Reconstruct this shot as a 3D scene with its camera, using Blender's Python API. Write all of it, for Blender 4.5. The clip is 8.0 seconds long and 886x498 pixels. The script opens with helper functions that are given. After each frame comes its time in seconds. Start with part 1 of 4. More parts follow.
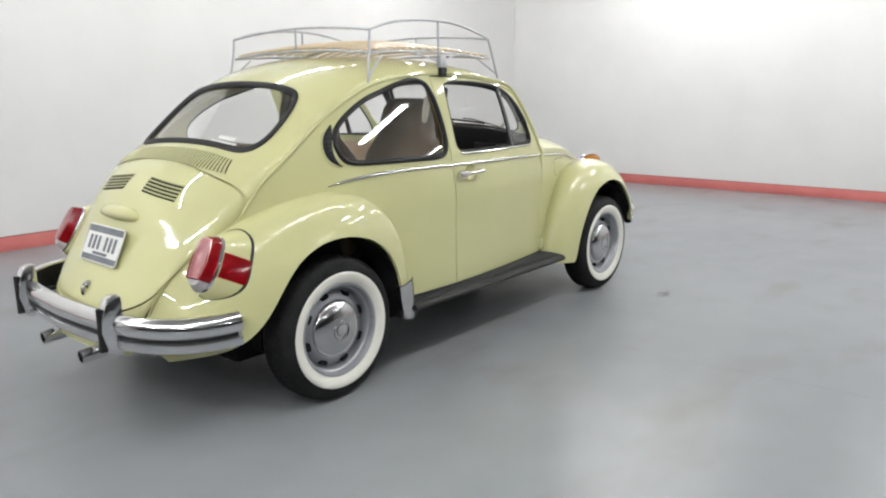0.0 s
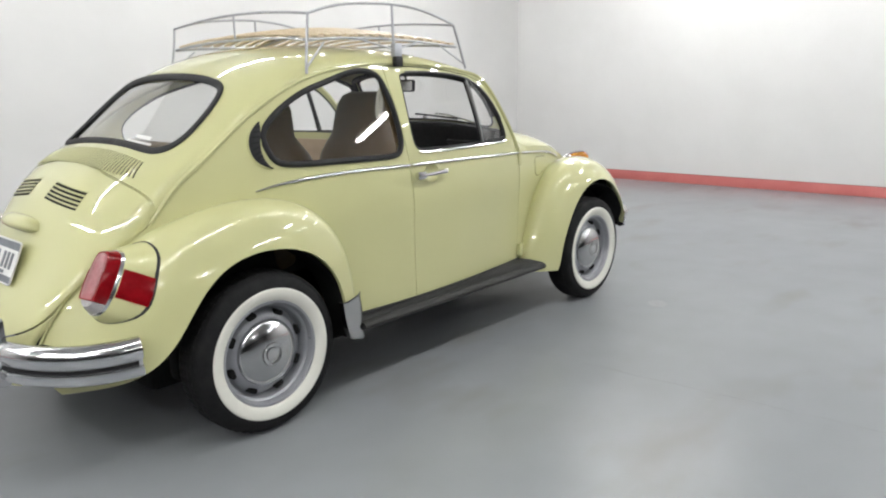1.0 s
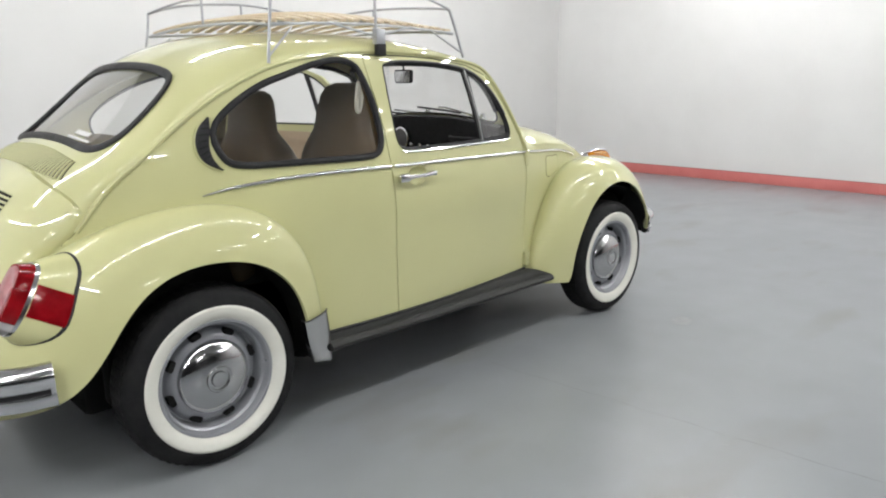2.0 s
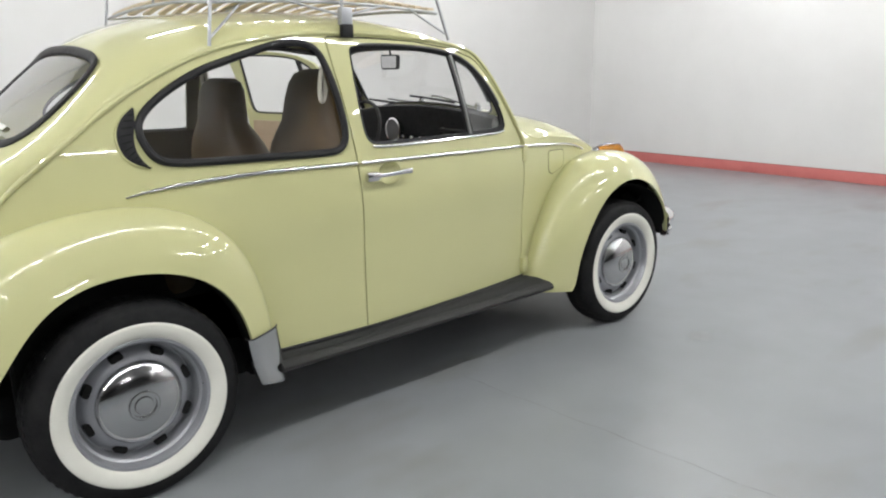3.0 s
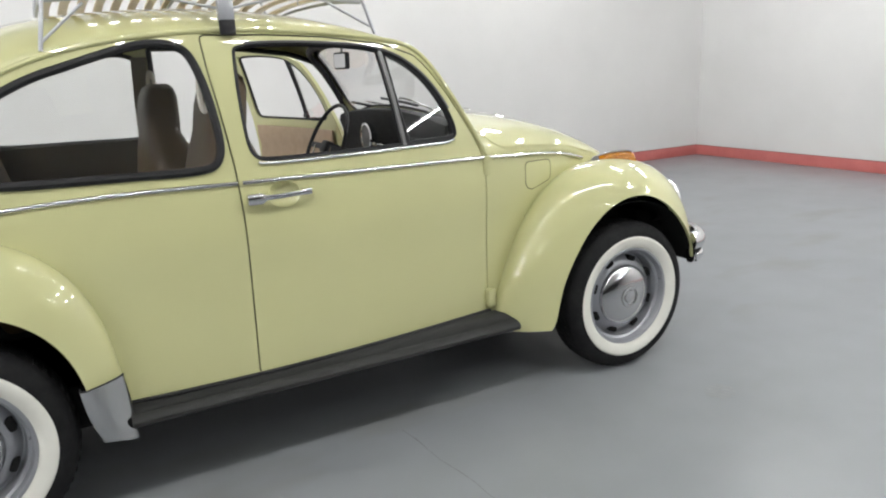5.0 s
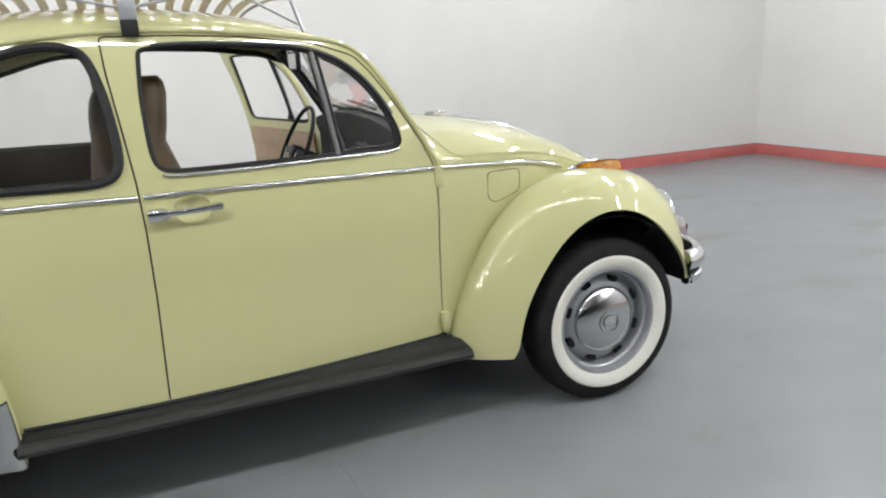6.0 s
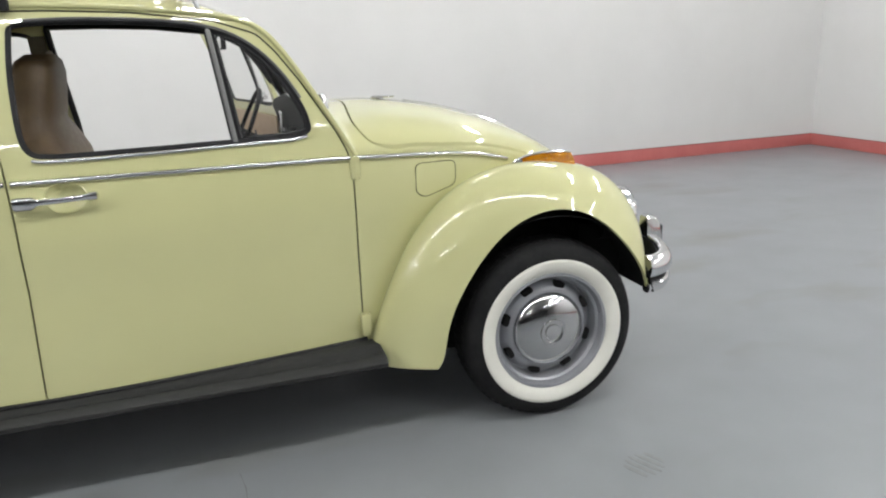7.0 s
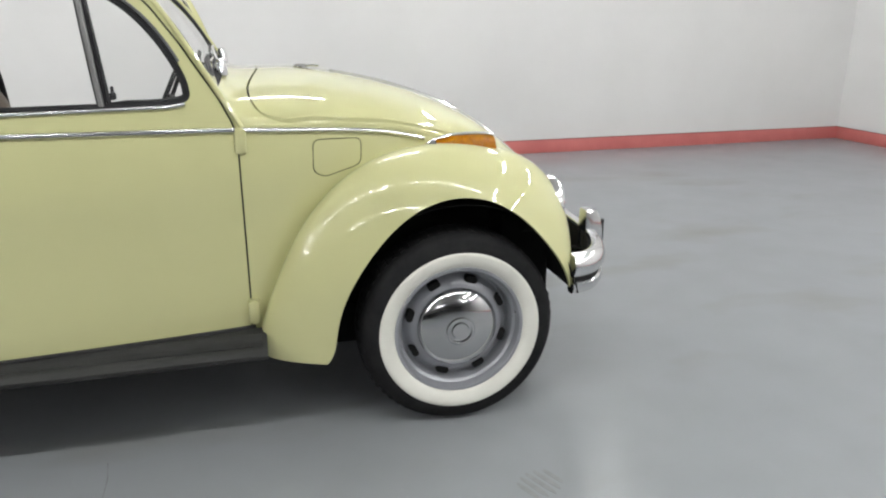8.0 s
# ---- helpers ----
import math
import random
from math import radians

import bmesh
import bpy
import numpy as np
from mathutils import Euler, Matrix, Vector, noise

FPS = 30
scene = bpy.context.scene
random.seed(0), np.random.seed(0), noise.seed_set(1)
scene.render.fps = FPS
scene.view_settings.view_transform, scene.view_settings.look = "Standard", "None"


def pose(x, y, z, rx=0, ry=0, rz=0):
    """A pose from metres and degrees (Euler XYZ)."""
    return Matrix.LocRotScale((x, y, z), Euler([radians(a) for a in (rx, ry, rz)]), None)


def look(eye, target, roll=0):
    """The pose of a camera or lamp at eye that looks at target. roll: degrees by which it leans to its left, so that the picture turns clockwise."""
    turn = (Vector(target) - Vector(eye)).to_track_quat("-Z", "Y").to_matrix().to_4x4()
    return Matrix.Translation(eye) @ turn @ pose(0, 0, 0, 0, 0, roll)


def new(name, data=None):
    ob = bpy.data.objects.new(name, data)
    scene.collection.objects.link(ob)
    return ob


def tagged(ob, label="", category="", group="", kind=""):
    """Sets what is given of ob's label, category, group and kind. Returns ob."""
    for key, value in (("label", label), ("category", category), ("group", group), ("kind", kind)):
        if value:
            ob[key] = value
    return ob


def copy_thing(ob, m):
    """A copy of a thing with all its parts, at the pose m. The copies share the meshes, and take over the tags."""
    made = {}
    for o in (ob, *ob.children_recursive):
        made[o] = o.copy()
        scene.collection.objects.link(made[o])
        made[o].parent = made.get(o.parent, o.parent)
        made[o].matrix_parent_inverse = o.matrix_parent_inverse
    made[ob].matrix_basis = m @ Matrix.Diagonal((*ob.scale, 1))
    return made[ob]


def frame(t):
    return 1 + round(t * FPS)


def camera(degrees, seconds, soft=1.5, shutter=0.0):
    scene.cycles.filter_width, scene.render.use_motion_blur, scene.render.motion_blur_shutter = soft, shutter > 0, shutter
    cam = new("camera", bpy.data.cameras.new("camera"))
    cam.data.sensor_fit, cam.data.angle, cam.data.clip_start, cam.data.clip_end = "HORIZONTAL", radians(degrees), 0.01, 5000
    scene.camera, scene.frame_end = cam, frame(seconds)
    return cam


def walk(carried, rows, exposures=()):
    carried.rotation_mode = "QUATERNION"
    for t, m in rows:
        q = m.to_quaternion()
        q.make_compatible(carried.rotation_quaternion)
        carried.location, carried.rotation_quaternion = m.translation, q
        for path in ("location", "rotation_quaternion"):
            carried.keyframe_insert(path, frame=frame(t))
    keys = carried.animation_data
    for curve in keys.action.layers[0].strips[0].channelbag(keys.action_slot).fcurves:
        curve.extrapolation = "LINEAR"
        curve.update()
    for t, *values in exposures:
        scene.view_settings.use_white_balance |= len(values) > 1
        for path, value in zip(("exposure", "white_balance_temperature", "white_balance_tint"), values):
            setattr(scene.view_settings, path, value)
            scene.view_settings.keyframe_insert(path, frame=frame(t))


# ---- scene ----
cam = camera(62.65, 8.0, soft=2.1)
PATH = [
    (0, (-2.0037, -3.0074, 1.3181), (-0.5117, -1.7436, 0.8975), -0.15),
    (0.5, (-1.7511, -3.0088, 1.3040), (-0.2765, -1.7254, 0.8817), -0.50),
    (1, (-1.5153, -2.9757, 1.2942), (-0.0616, -1.6708, 0.8653), -0.69),
    (1.5, (-1.2775, -2.9618, 1.3094), (0.1233, -1.6042, 0.8680), -0.51),
    (3, (-0.6115, -2.8422, 1.2931), (0.6447, -1.3639, 0.8069), -0.46),
    (3.5, (-0.3753, -2.8651, 1.2981), (0.8018, -1.3243, 0.8077), -0.86),
    (4, (-0.1411, -2.9023, 1.2940), (0.9487, -1.2975, 0.8074), -1.34),
    (4.5, (0.0813, -2.8901, 1.2896), (1.1012, -1.2416, 0.7974), -1.78),
    (6, (0.8339, -2.8470, 1.2965), (1.5883, -1.0643, 0.7935), -2.56),
    (6.5, (1.0972, -2.8078, 1.2861), (1.7717, -0.9985, 0.7649), -2.74),
    (7, (1.3656, -2.8090, 1.2729), (1.9407, -0.9715, 0.7315), -2.18),
    (7.5, (1.6070, -2.7761, 1.2635), (2.1143, -0.9295, 0.6867), -0.93),
    (8, (1.8264, -2.7256, 1.2459), (2.3021, -0.8792, 0.6423), 0.04),
]
walk(cam, [(t, look(eye, target, roll)) for t, eye, target, roll in PATH])

# ---- world and light ----
world = bpy.data.worlds.new("world")
world.use_nodes = True
world.node_tree.nodes["Background"].inputs[0].default_value = (0.8, 0.85, 0.9, 1)
world.node_tree.nodes["Background"].inputs[1].default_value = 0.3
scene.world = world
LAMP = 168.0          # strength of the fluorescent tubes


# ---- materials ----
def nodes_of(name):
    m = bpy.data.materials.new(name)
    m.use_nodes = True
    nt = m.node_tree
    return m, nt, nt.nodes["Principled BSDF"]


def noise_node(nt, scale, detail=4.0, rough=0.6, stretch=(1, 1, 1)):
    tc = nt.nodes.new("ShaderNodeTexCoord")
    mp = nt.nodes.new("ShaderNodeMapping")
    mp.inputs["Scale"].default_value = stretch
    nz = nt.nodes.new("ShaderNodeTexNoise")
    nz.inputs["Scale"].default_value = scale
    nz.inputs["Detail"].default_value = detail
    nz.inputs["Roughness"].default_value = rough
    nt.links.new(tc.outputs["Object"], mp.inputs["Vector"])
    nt.links.new(mp.outputs["Vector"], nz.inputs["Vector"])
    return nz


def ramp(nt, source, a, b, lo=0.3, hi=0.7):
    r = nt.nodes.new("ShaderNodeValToRGB")
    r.color_ramp.elements[0].position, r.color_ramp.elements[1].position = lo, hi
    r.color_ramp.elements[0].color = (*a, 1) if len(a) == 3 else a
    r.color_ramp.elements[1].color = (*b, 1) if len(b) == 3 else b
    nt.links.new(source.outputs["Fac"], r.inputs["Fac"])
    return r


def bump(nt, bsdf, source, strength, distance=0.01):
    b = nt.nodes.new("ShaderNodeBump")
    b.inputs["Strength"].default_value = strength
    b.inputs["Distance"].default_value = distance
    nt.links.new(source.outputs["Fac"], b.inputs["Height"])
    nt.links.new(b.outputs["Normal"], bsdf.inputs["Normal"])


def mat(name, a, b=None, rough=0.5, rough2=None, metal=0.0, scale=8.0, coat=0.0, bump_s=0.0, bump_scale=60.0, stretch=(1, 1, 1), specular=0.5):
    """Colour between a and b by noise, roughness between rough and rough2, and a fine relief."""
    m, nt, p = nodes_of(name)
    b = b or tuple(min(1.0, c * 1.12) for c in a)
    nz = noise_node(nt, scale, stretch=stretch)
    nt.links.new(ramp(nt, nz, a, b).outputs["Color"], p.inputs["Base Color"])
    r2 = rough if rough2 is None else rough2
    fine = noise_node(nt, scale * 4.3, stretch=stretch)
    rr = ramp(nt, fine, (rough,) * 3, (r2,) * 3)
    nt.links.new(rr.outputs["Color"], p.inputs["Roughness"])
    p.inputs["Metallic"].default_value = metal
    p.inputs["Specular IOR Level"].default_value = specular
    p.inputs["Coat Weight"].default_value = coat
    p.inputs["Coat Roughness"].default_value = 0.03
    if bump_s:
        bump(nt, p, noise_node(nt, bump_scale, stretch=stretch), bump_s)
    return m


def glass_mat(name, tint, rough=0.0):
    m, nt, p = nodes_of(name)
    p.inputs["Base Color"].default_value = (*tint, 1)
    p.inputs["Transmission Weight"].default_value = 1.0
    p.inputs["Roughness"].default_value = rough
    p.inputs["IOR"].default_value = 1.45
    return m


def lit_mat(name, colour, strength):
    m, nt, p = nodes_of(name)
    p.inputs["Base Color"].default_value = (*colour, 1)
    p.inputs["Emission Color"].default_value = (*colour, 1)
    p.inputs["Emission Strength"].default_value = strength
    return m


PAINT = mat("pale_yellow_paint", (0.515, 0.508, 0.268), (0.545, 0.538, 0.284), rough=0.42, rough2=0.48, scale=1.5, coat=1.0, specular=0.12)
LINING = mat("headliner_cloth", (0.10, 0.094, 0.076), (0.13, 0.122, 0.10), rough=0.9, scale=30, bump_s=0.2)
CHROME = mat("chrome", (0.68, 0.68, 0.685), (0.74, 0.74, 0.745), rough=0.09, rough2=0.15, metal=1.0, scale=5)
STEEL = mat("silver_wheel_paint", (0.33, 0.338, 0.36), (0.37, 0.378, 0.40), rough=0.33, rough2=0.45, metal=0.55, scale=9)
BARGREY = mat("dull_grey_trim", (0.13, 0.13, 0.127), (0.17, 0.17, 0.166), rough=0.35, rough2=0.45, metal=0.3, scale=9)
HUBCHROME = mat("darker_hub_chrome", (0.52, 0.52, 0.525), (0.60, 0.60, 0.605), rough=0.07, rough2=0.16, metal=1.0, scale=6)
RUBBER = mat("black_rubber", (0.010, 0.010, 0.011), (0.018, 0.018, 0.019), rough=0.5, rough2=0.65, scale=12, bump_s=0.1, specular=0.25)
TYRE = mat("tyre_rubber", (0.010, 0.010, 0.011), (0.017, 0.017, 0.017), rough=0.6, rough2=0.8, scale=14, bump_s=0.15, specular=0.12)
WHITEWALL = mat("whitewall_rubber", (0.70, 0.69, 0.62), (0.77, 0.76, 0.69), rough=0.6, rough2=0.7, scale=7)
BLACK = mat("black_underbody", (0.008, 0.008, 0.008), (0.015, 0.015, 0.015), rough=0.85, scale=8, bump_s=0.3, specular=0.1)
MAT_RUBBER = mat("running_board_rubber", (0.018, 0.019, 0.018), (0.029, 0.029, 0.028), rough=0.6, rough2=0.75, scale=10, bump_s=0.1, stretch=(1, 8, 8), specular=0.3)
DASH = mat("black_dash_vinyl", (0.009, 0.009, 0.0095), (0.016, 0.016, 0.0165), rough=0.65, rough2=0.75, scale=40, bump_s=0.15, specular=0.2)
BROWN = mat("brown_vinyl", (0.056, 0.035, 0.016), (0.078, 0.050, 0.023), rough=0.42, rough2=0.52, scale=18, bump_s=0.15, bump_scale=120, specular=0.3)
TAN = mat("tan_vinyl", (0.36, 0.26, 0.17), (0.42, 0.31, 0.21), rough=0.55, scale=20, bump_s=0.1)
WOOD = mat("varnished_slat", (0.52, 0.40, 0.25), (0.70, 0.59, 0.43), rough=0.35, rough2=0.5, scale=10, stretch=(1, 12, 12), coat=0.3)
RACKPAINT = mat("silver_tube", (0.36, 0.37, 0.39), (0.44, 0.45, 0.47), rough=0.4, metal=0.5, scale=15)
RED_LENS = mat("red_lens", (0.15, 0.002, 0.004), (0.20, 0.004, 0.007), rough=0.12, coat=0.1, scale=30, specular=0.3)
CLEAR_LENS = mat("clear_lens", (0.32, 0.31, 0.31), (0.42, 0.40, 0.40), rough=0.12, coat=1.0, scale=40)
PINK_LENS = mat("pale_pink_lens", (0.23, 0.05, 0.055), (0.32, 0.11, 0.115), rough=0.3, coat=0.2, scale=40)
AMBER = mat("amber_lens", (0.24, 0.075, 0.001), (0.42, 0.165, 0.002), rough=0.2, coat=0.0, specular=0.25, scale=60, bump_s=0.3, bump_scale=150)
PLATE = mat("plate_white", (0.70, 0.70, 0.68), (0.78, 0.78, 0.76), rough=0.4, scale=20)
PLATE_INK = mat("plate_grey", (0.12, 0.13, 0.15), (0.17, 0.18, 0.2), rough=0.45, scale=20)
OLIVE = mat("olive_pillar_trim", (0.13, 0.112, 0.078), (0.165, 0.142, 0.10), rough=0.5, scale=18, bump_s=0.1, bump_scale=120, specular=0.3)
TRIMCLOTH = mat("dark_brown_trim", (0.030, 0.023, 0.014), (0.046, 0.036, 0.022), rough=0.6, rough2=0.7, scale=18, bump_s=0.15, bump_scale=120, specular=0.25)
IVORY = mat("ivory_strap", (0.55, 0.52, 0.45), (0.62, 0.60, 0.52), rough=0.6, scale=20)
GLASS = glass_mat("window_glass", (0.995, 1.0, 0.995))
TUBE_LIGHT = lit_mat("fluorescent_tube", (0.985, 0.99, 0.985), LAMP)
WALLPAINT = mat("white_wall_paint", (0.61, 0.603, 0.595), (0.65, 0.643, 0.635), rough=0.55, rough2=0.7, scale=1.2, bump_s=0.05, bump_scale=40)
REDPAINT = mat("red_skirting_paint", (0.47, 0.125, 0.115), (0.54, 0.16, 0.145), rough=0.45, rough2=0.6, scale=3)
DARKLINE = mat("dark_red_edge", (0.16, 0.05, 0.045), (0.24, 0.08, 0.07), rough=0.5, rough2=0.6, scale=4)
# tone of the unseen walls, kept dark for the chrome's reflections
UNSEENWALL = mat("unseen_wall_dark", (0.085, 0.086, 0.088), (0.115, 0.116, 0.118), rough=0.6, rough2=0.75, scale=1.2)
CEILPAINT = mat("ceiling_paint", (0.52, 0.52, 0.515), (0.57, 0.57, 0.565), rough=0.8, scale=2)


def floor_mat():
    """Grey epoxy: broad cloudy wear over a fine mottle, half gloss."""
    m, nt, p = nodes_of("grey_epoxy_floor")
    base = ramp(nt, noise_node(nt, 0.5, 1, 0.4), (0.205, 0.216, 0.228), (0.242, 0.254, 0.267), 0.1, 0.9)
    tone = ramp(nt, noise_node(nt, 3.2, 2, 0.5), (0.93, 0.93, 0.92), (1.05, 1.05, 1.05), 0.1, 0.9)
    mixc = nt.nodes.new("ShaderNodeMixRGB")
    mixc.blend_type = "MULTIPLY"
    mixc.inputs["Fac"].default_value = 1.0
    nt.links.new(base.outputs["Color"], mixc.inputs["Color1"])
    nt.links.new(tone.outputs["Color"], mixc.inputs["Color2"])
    stain = ramp(nt, noise_node(nt, 0.9, 3, 0.55, (1, 2.2, 1)), (0, 0, 0), (0.55, 0.55, 0.55), 0.56, 0.78)
    dirt = nt.nodes.new("ShaderNodeMixRGB")
    dirt.inputs["Color2"].default_value = (0.172, 0.165, 0.145, 1)
    nt.links.new(stain.outputs["Color"], dirt.inputs["Fac"])
    nt.links.new(mixc.outputs["Color"], dirt.inputs["Color1"])
    nt.links.new(dirt.outputs["Color"], p.inputs["Base Color"])
    p.inputs["Roughness"].default_value = 0.25
    p.inputs["Specular IOR Level"].default_value = 0.13
    return m


FLOOR = floor_mat()


# ---- building helpers ----
def spline(points, n):
    """Natural cubic through the points, even in index; n samples."""
    P = np.array(points, float)
    k = len(P)
    A = np.zeros((k, k))
    B = np.zeros_like(P)
    A[0, 0] = A[-1, -1] = 1
    for i in range(1, k - 1):
        A[i, i - 1:i + 2] = (1, 4, 1)
        B[i] = 6 * (P[i + 1] - 2 * P[i] + P[i - 1])
    M = np.linalg.solve(A, B)
    t = np.linspace(0, k - 1, n)
    i = np.minimum(t.astype(int), k - 2)
    f = (t - i)[:, None]
    return (M[i] * (1 - f) ** 3 + M[i + 1] * f ** 3) / 6 + (P[i] - M[i] / 6) * (1 - f) + (P[i + 1] - M[i + 1] / 6) * f


def closed(points, n):
    """A closed smooth outline through the points."""
    k = len(points)
    return spline(list(points[-4:]) + list(points) + list(points[:5]), (k + 8) * 40 + 1)[4 * 40:(4 + k) * 40][np.linspace(0, k * 40 - 1, n + 1).astype(int)[:-1]]


def rounded(points, r, steps=5):
    """A closed polygon with its corners rounded to radius r."""
    out = []
    k = len(points)
    for i in range(k):
        p, a, b = (np.array(points[j % k], float) for j in (i, i - 1, i + 1))
        ua, ub = (a - p) / np.linalg.norm(a - p), (b - p) / np.linalg.norm(b - p)
        d = min(r, 0.45 * np.linalg.norm(a - p), 0.45 * np.linalg.norm(b - p))
        for s in np.linspace(0, 1, steps):
            out.append((1 - s) ** 2 * (p + ua * d) + 2 * s * (1 - s) * p + s * s * (p + ub * d))
    return np.array(out)


def inset(outline, d):
    """An outline moved inwards by d (outwards where negative)."""
    P = np.array(outline, float)
    T = np.roll(P, -1, 0) - np.roll(P, 1, 0)
    T /= np.linalg.norm(T, axis=1)[:, None] + 1e-9
    area = np.sum(P[:, 0] * np.roll(P[:, 1], -1) - P[:, 1] * np.roll(P[:, 0], -1))
    N = np.stack((-T[:, 1], T[:, 0]), 1) * (1 if area > 0 else -1)
    return P + N * d


def grid_mesh(name, G, wrap_u=False, wrap_v=False, caps=False):
    """A mesh from a grid of places, G[u][v]."""
    G = np.array(G, float)
    m, n = G.shape[:2]
    faces = []
    for i in range(m if wrap_u else m - 1):
        for j in range(n if wrap_v else n - 1):
            faces.append((i * n + j, i * n + (j + 1) % n, ((i + 1) % m) * n + (j + 1) % n, ((i + 1) % m) * n + j))
    if caps:
        faces.append(tuple(range(n))[::-1])
        faces.append(tuple((m - 1) * n + j for j in range(n)))
    me = bpy.data.meshes.new(name)
    me.from_pydata(G.reshape(-1, 3).tolist(), [], faces)
    fix(me)
    return me


def fix(me, angle=35):
    bm = bmesh.new()
    bm.from_mesh(me)
    bmesh.ops.remove_doubles(bm, verts=bm.verts, dist=1e-5)
    bmesh.ops.recalc_face_normals(bm, faces=bm.faces)
    bm.to_mesh(me)
    bm.free()
    smooth(me, angle)


def smooth(me, angle=35):
    me.polygons.foreach_set("use_smooth", [True] * len(me.polygons))
    me.set_sharp_from_angle(angle=radians(angle))


def sweep(path, profile, up=(0, 0, 1), wrap=False, caps=True, name="sweep", sizes=None):
    """A profile of (side, up) places carried along a path, to a size of its own at each place if sizes are given."""
    P = np.array(path, float)
    T = (np.roll(P, -1, 0) - np.roll(P, 1, 0)) if wrap else np.gradient(P, axis=0)
    T /= np.linalg.norm(T, axis=1)[:, None]
    G = []
    for p, t, k in zip(P, T, sizes if sizes is not None else np.ones(len(P))):
        s = np.cross(t, up)
        s /= np.linalg.norm(s) + 1e-9
        u = np.cross(s, t)
        G.append([p + s * a * k + u * b * k for a, b in profile])
    return grid_mesh(name, G, wrap_u=wrap, wrap_v=True, caps=caps and not wrap)


def ring_profile(r, n=10, squash=1.0):
    return [(r * math.cos(a), r * squash * math.sin(a)) for a in np.linspace(0, 2 * math.pi, n, endpoint=False)]


def tube(path, r, n=10, wrap=False, up=(0, 0, 1)):
    return sweep(path, ring_profile(r, n), up, wrap)


def lathe(profile, n=48, axis="y"):
    """Turns (radius, along) places round the axis."""
    G = []
    for a in np.linspace(0, 2 * math.pi, n, endpoint=False):
        c, s = math.cos(a), math.sin(a)
        G.append([(r * c, h, r * s) if axis == "y" else (h, r * c, r * s) if axis == "x" else (r * c, r * s, h) for r, h in profile])
    return grid_mesh("lathe", G, wrap_u=True)


def prism(outline, plane, lo, hi):
    """A closed outline in the plane 'xz', 'yz' or 'xy', carried from lo to hi along the third axis."""
    k = len(outline)
    put = {"xz": lambda a, b, c: (a, c, b), "yz": lambda a, b, c: (c, a, b), "xy": lambda a, b, c: (a, b, c)}[plane]
    V = [put(a, b, c) for c in (lo, hi) for a, b in outline]
    F = [tuple(range(k)), tuple(range(2 * k - 1, k - 1, -1))] + [(i, (i + 1) % k, k + (i + 1) % k, k + i) for i in range(k)]
    me = bpy.data.meshes.new("prism")
    me.from_pydata(V, [], F)
    fix(me)
    return me


def box(lo, hi, bevel=0.0, segments=2):
    bm = bmesh.new()
    bmesh.ops.create_cube(bm, size=1)
    lo, hi = Vector(lo), Vector(hi)
    for v in bm.verts:
        v.co = Vector((lo[i] + (v.co[i] + 0.5) * (hi[i] - lo[i]) for i in range(3)))
    if bevel:
        bmesh.ops.bevel(bm, geom=list(bm.edges), offset=bevel, segments=segments, profile=0.5, affect="EDGES")
    me = bpy.data.meshes.new("box")
    bm.to_mesh(me)
    bm.free()
    smooth(me)
    return me


def joined(*meshes):
    bm = bmesh.new()
    for me in meshes:
        bm.from_mesh(me)
    out = bpy.data.meshes.new("joined")
    bm.to_mesh(out)
    bm.free()
    smooth(out)
    return out


def moved(me, m):
    out = me.copy()
    out.transform(m)
    if m.determinant() < 0:
        out.flip_normals()
    return out


MIRROR = Matrix.Diagonal((1, -1, 1, 1))


def mirrored(me):
    return moved(me, MIRROR)


def evaluated(me, *mods):
    """The mesh with modifiers worked in: (type, settings)."""
    ob = new("work", me)
    for kind, settings in mods:
        md = ob.modifiers.new("m", kind)
        if kind == "SOLIDIFY":
            md.thickness, md.offset, md.use_even_offset = settings[0], settings[1], True
            md.material_offset = settings[2] if len(settings) > 2 else 0
        elif kind == "BOOLEAN":
            md.operation, md.solver = settings[1], "EXACT"
            md.object = new("cutter", settings[0])
        elif kind == "SUBSURF":
            md.levels = settings
    bpy.context.view_layer.update()
    out = bpy.data.meshes.new_from_object(ob.evaluated_get(bpy.context.evaluated_depsgraph_get()))
    for md in ob.modifiers:
        if md.type == "BOOLEAN":
            bpy.data.objects.remove(md.object)
    bpy.data.objects.remove(ob)
    smooth(out)
    return out


def tidy(me):
    """Closes slivers left by a cut."""
    bm = bmesh.new()
    bm.from_mesh(me)
    bmesh.ops.remove_doubles(bm, verts=bm.verts, dist=4e-4)
    bmesh.ops.dissolve_degenerate(bm, edges=bm.edges, dist=2e-4)
    bm.to_mesh(me)
    bm.free()
    smooth(me)
    return me


def cut(me, *cutters):
    return tidy(evaluated(me, *[("BOOLEAN", (c, "DIFFERENCE")) for c in cutters]))


def common(me, cutter):
    return tidy(evaluated(me, ("BOOLEAN", (cutter, "INTERSECT"))))


def thing(name, label, category, group="", kind="", at=(0, 0, 0)):
    ob = new(name)
    ob.location = at
    return tagged(ob, label, category, group, kind)


def part(name, me, material, parent, label=""):
    """One mesh object under a thing or a part; its places are those of its parent."""
    if isinstance(me, bmesh.types.BMesh):
        b, me = me, bpy.data.meshes.new(name)
        b.to_mesh(me)
        b.free()
    ob = new(name, me)
    mats = material if isinstance(material, (list, tuple)) else [material]
    me.materials.clear()
    for m in mats:
        me.materials.append(m)
    ob.parent = parent
    return tagged(ob, label)


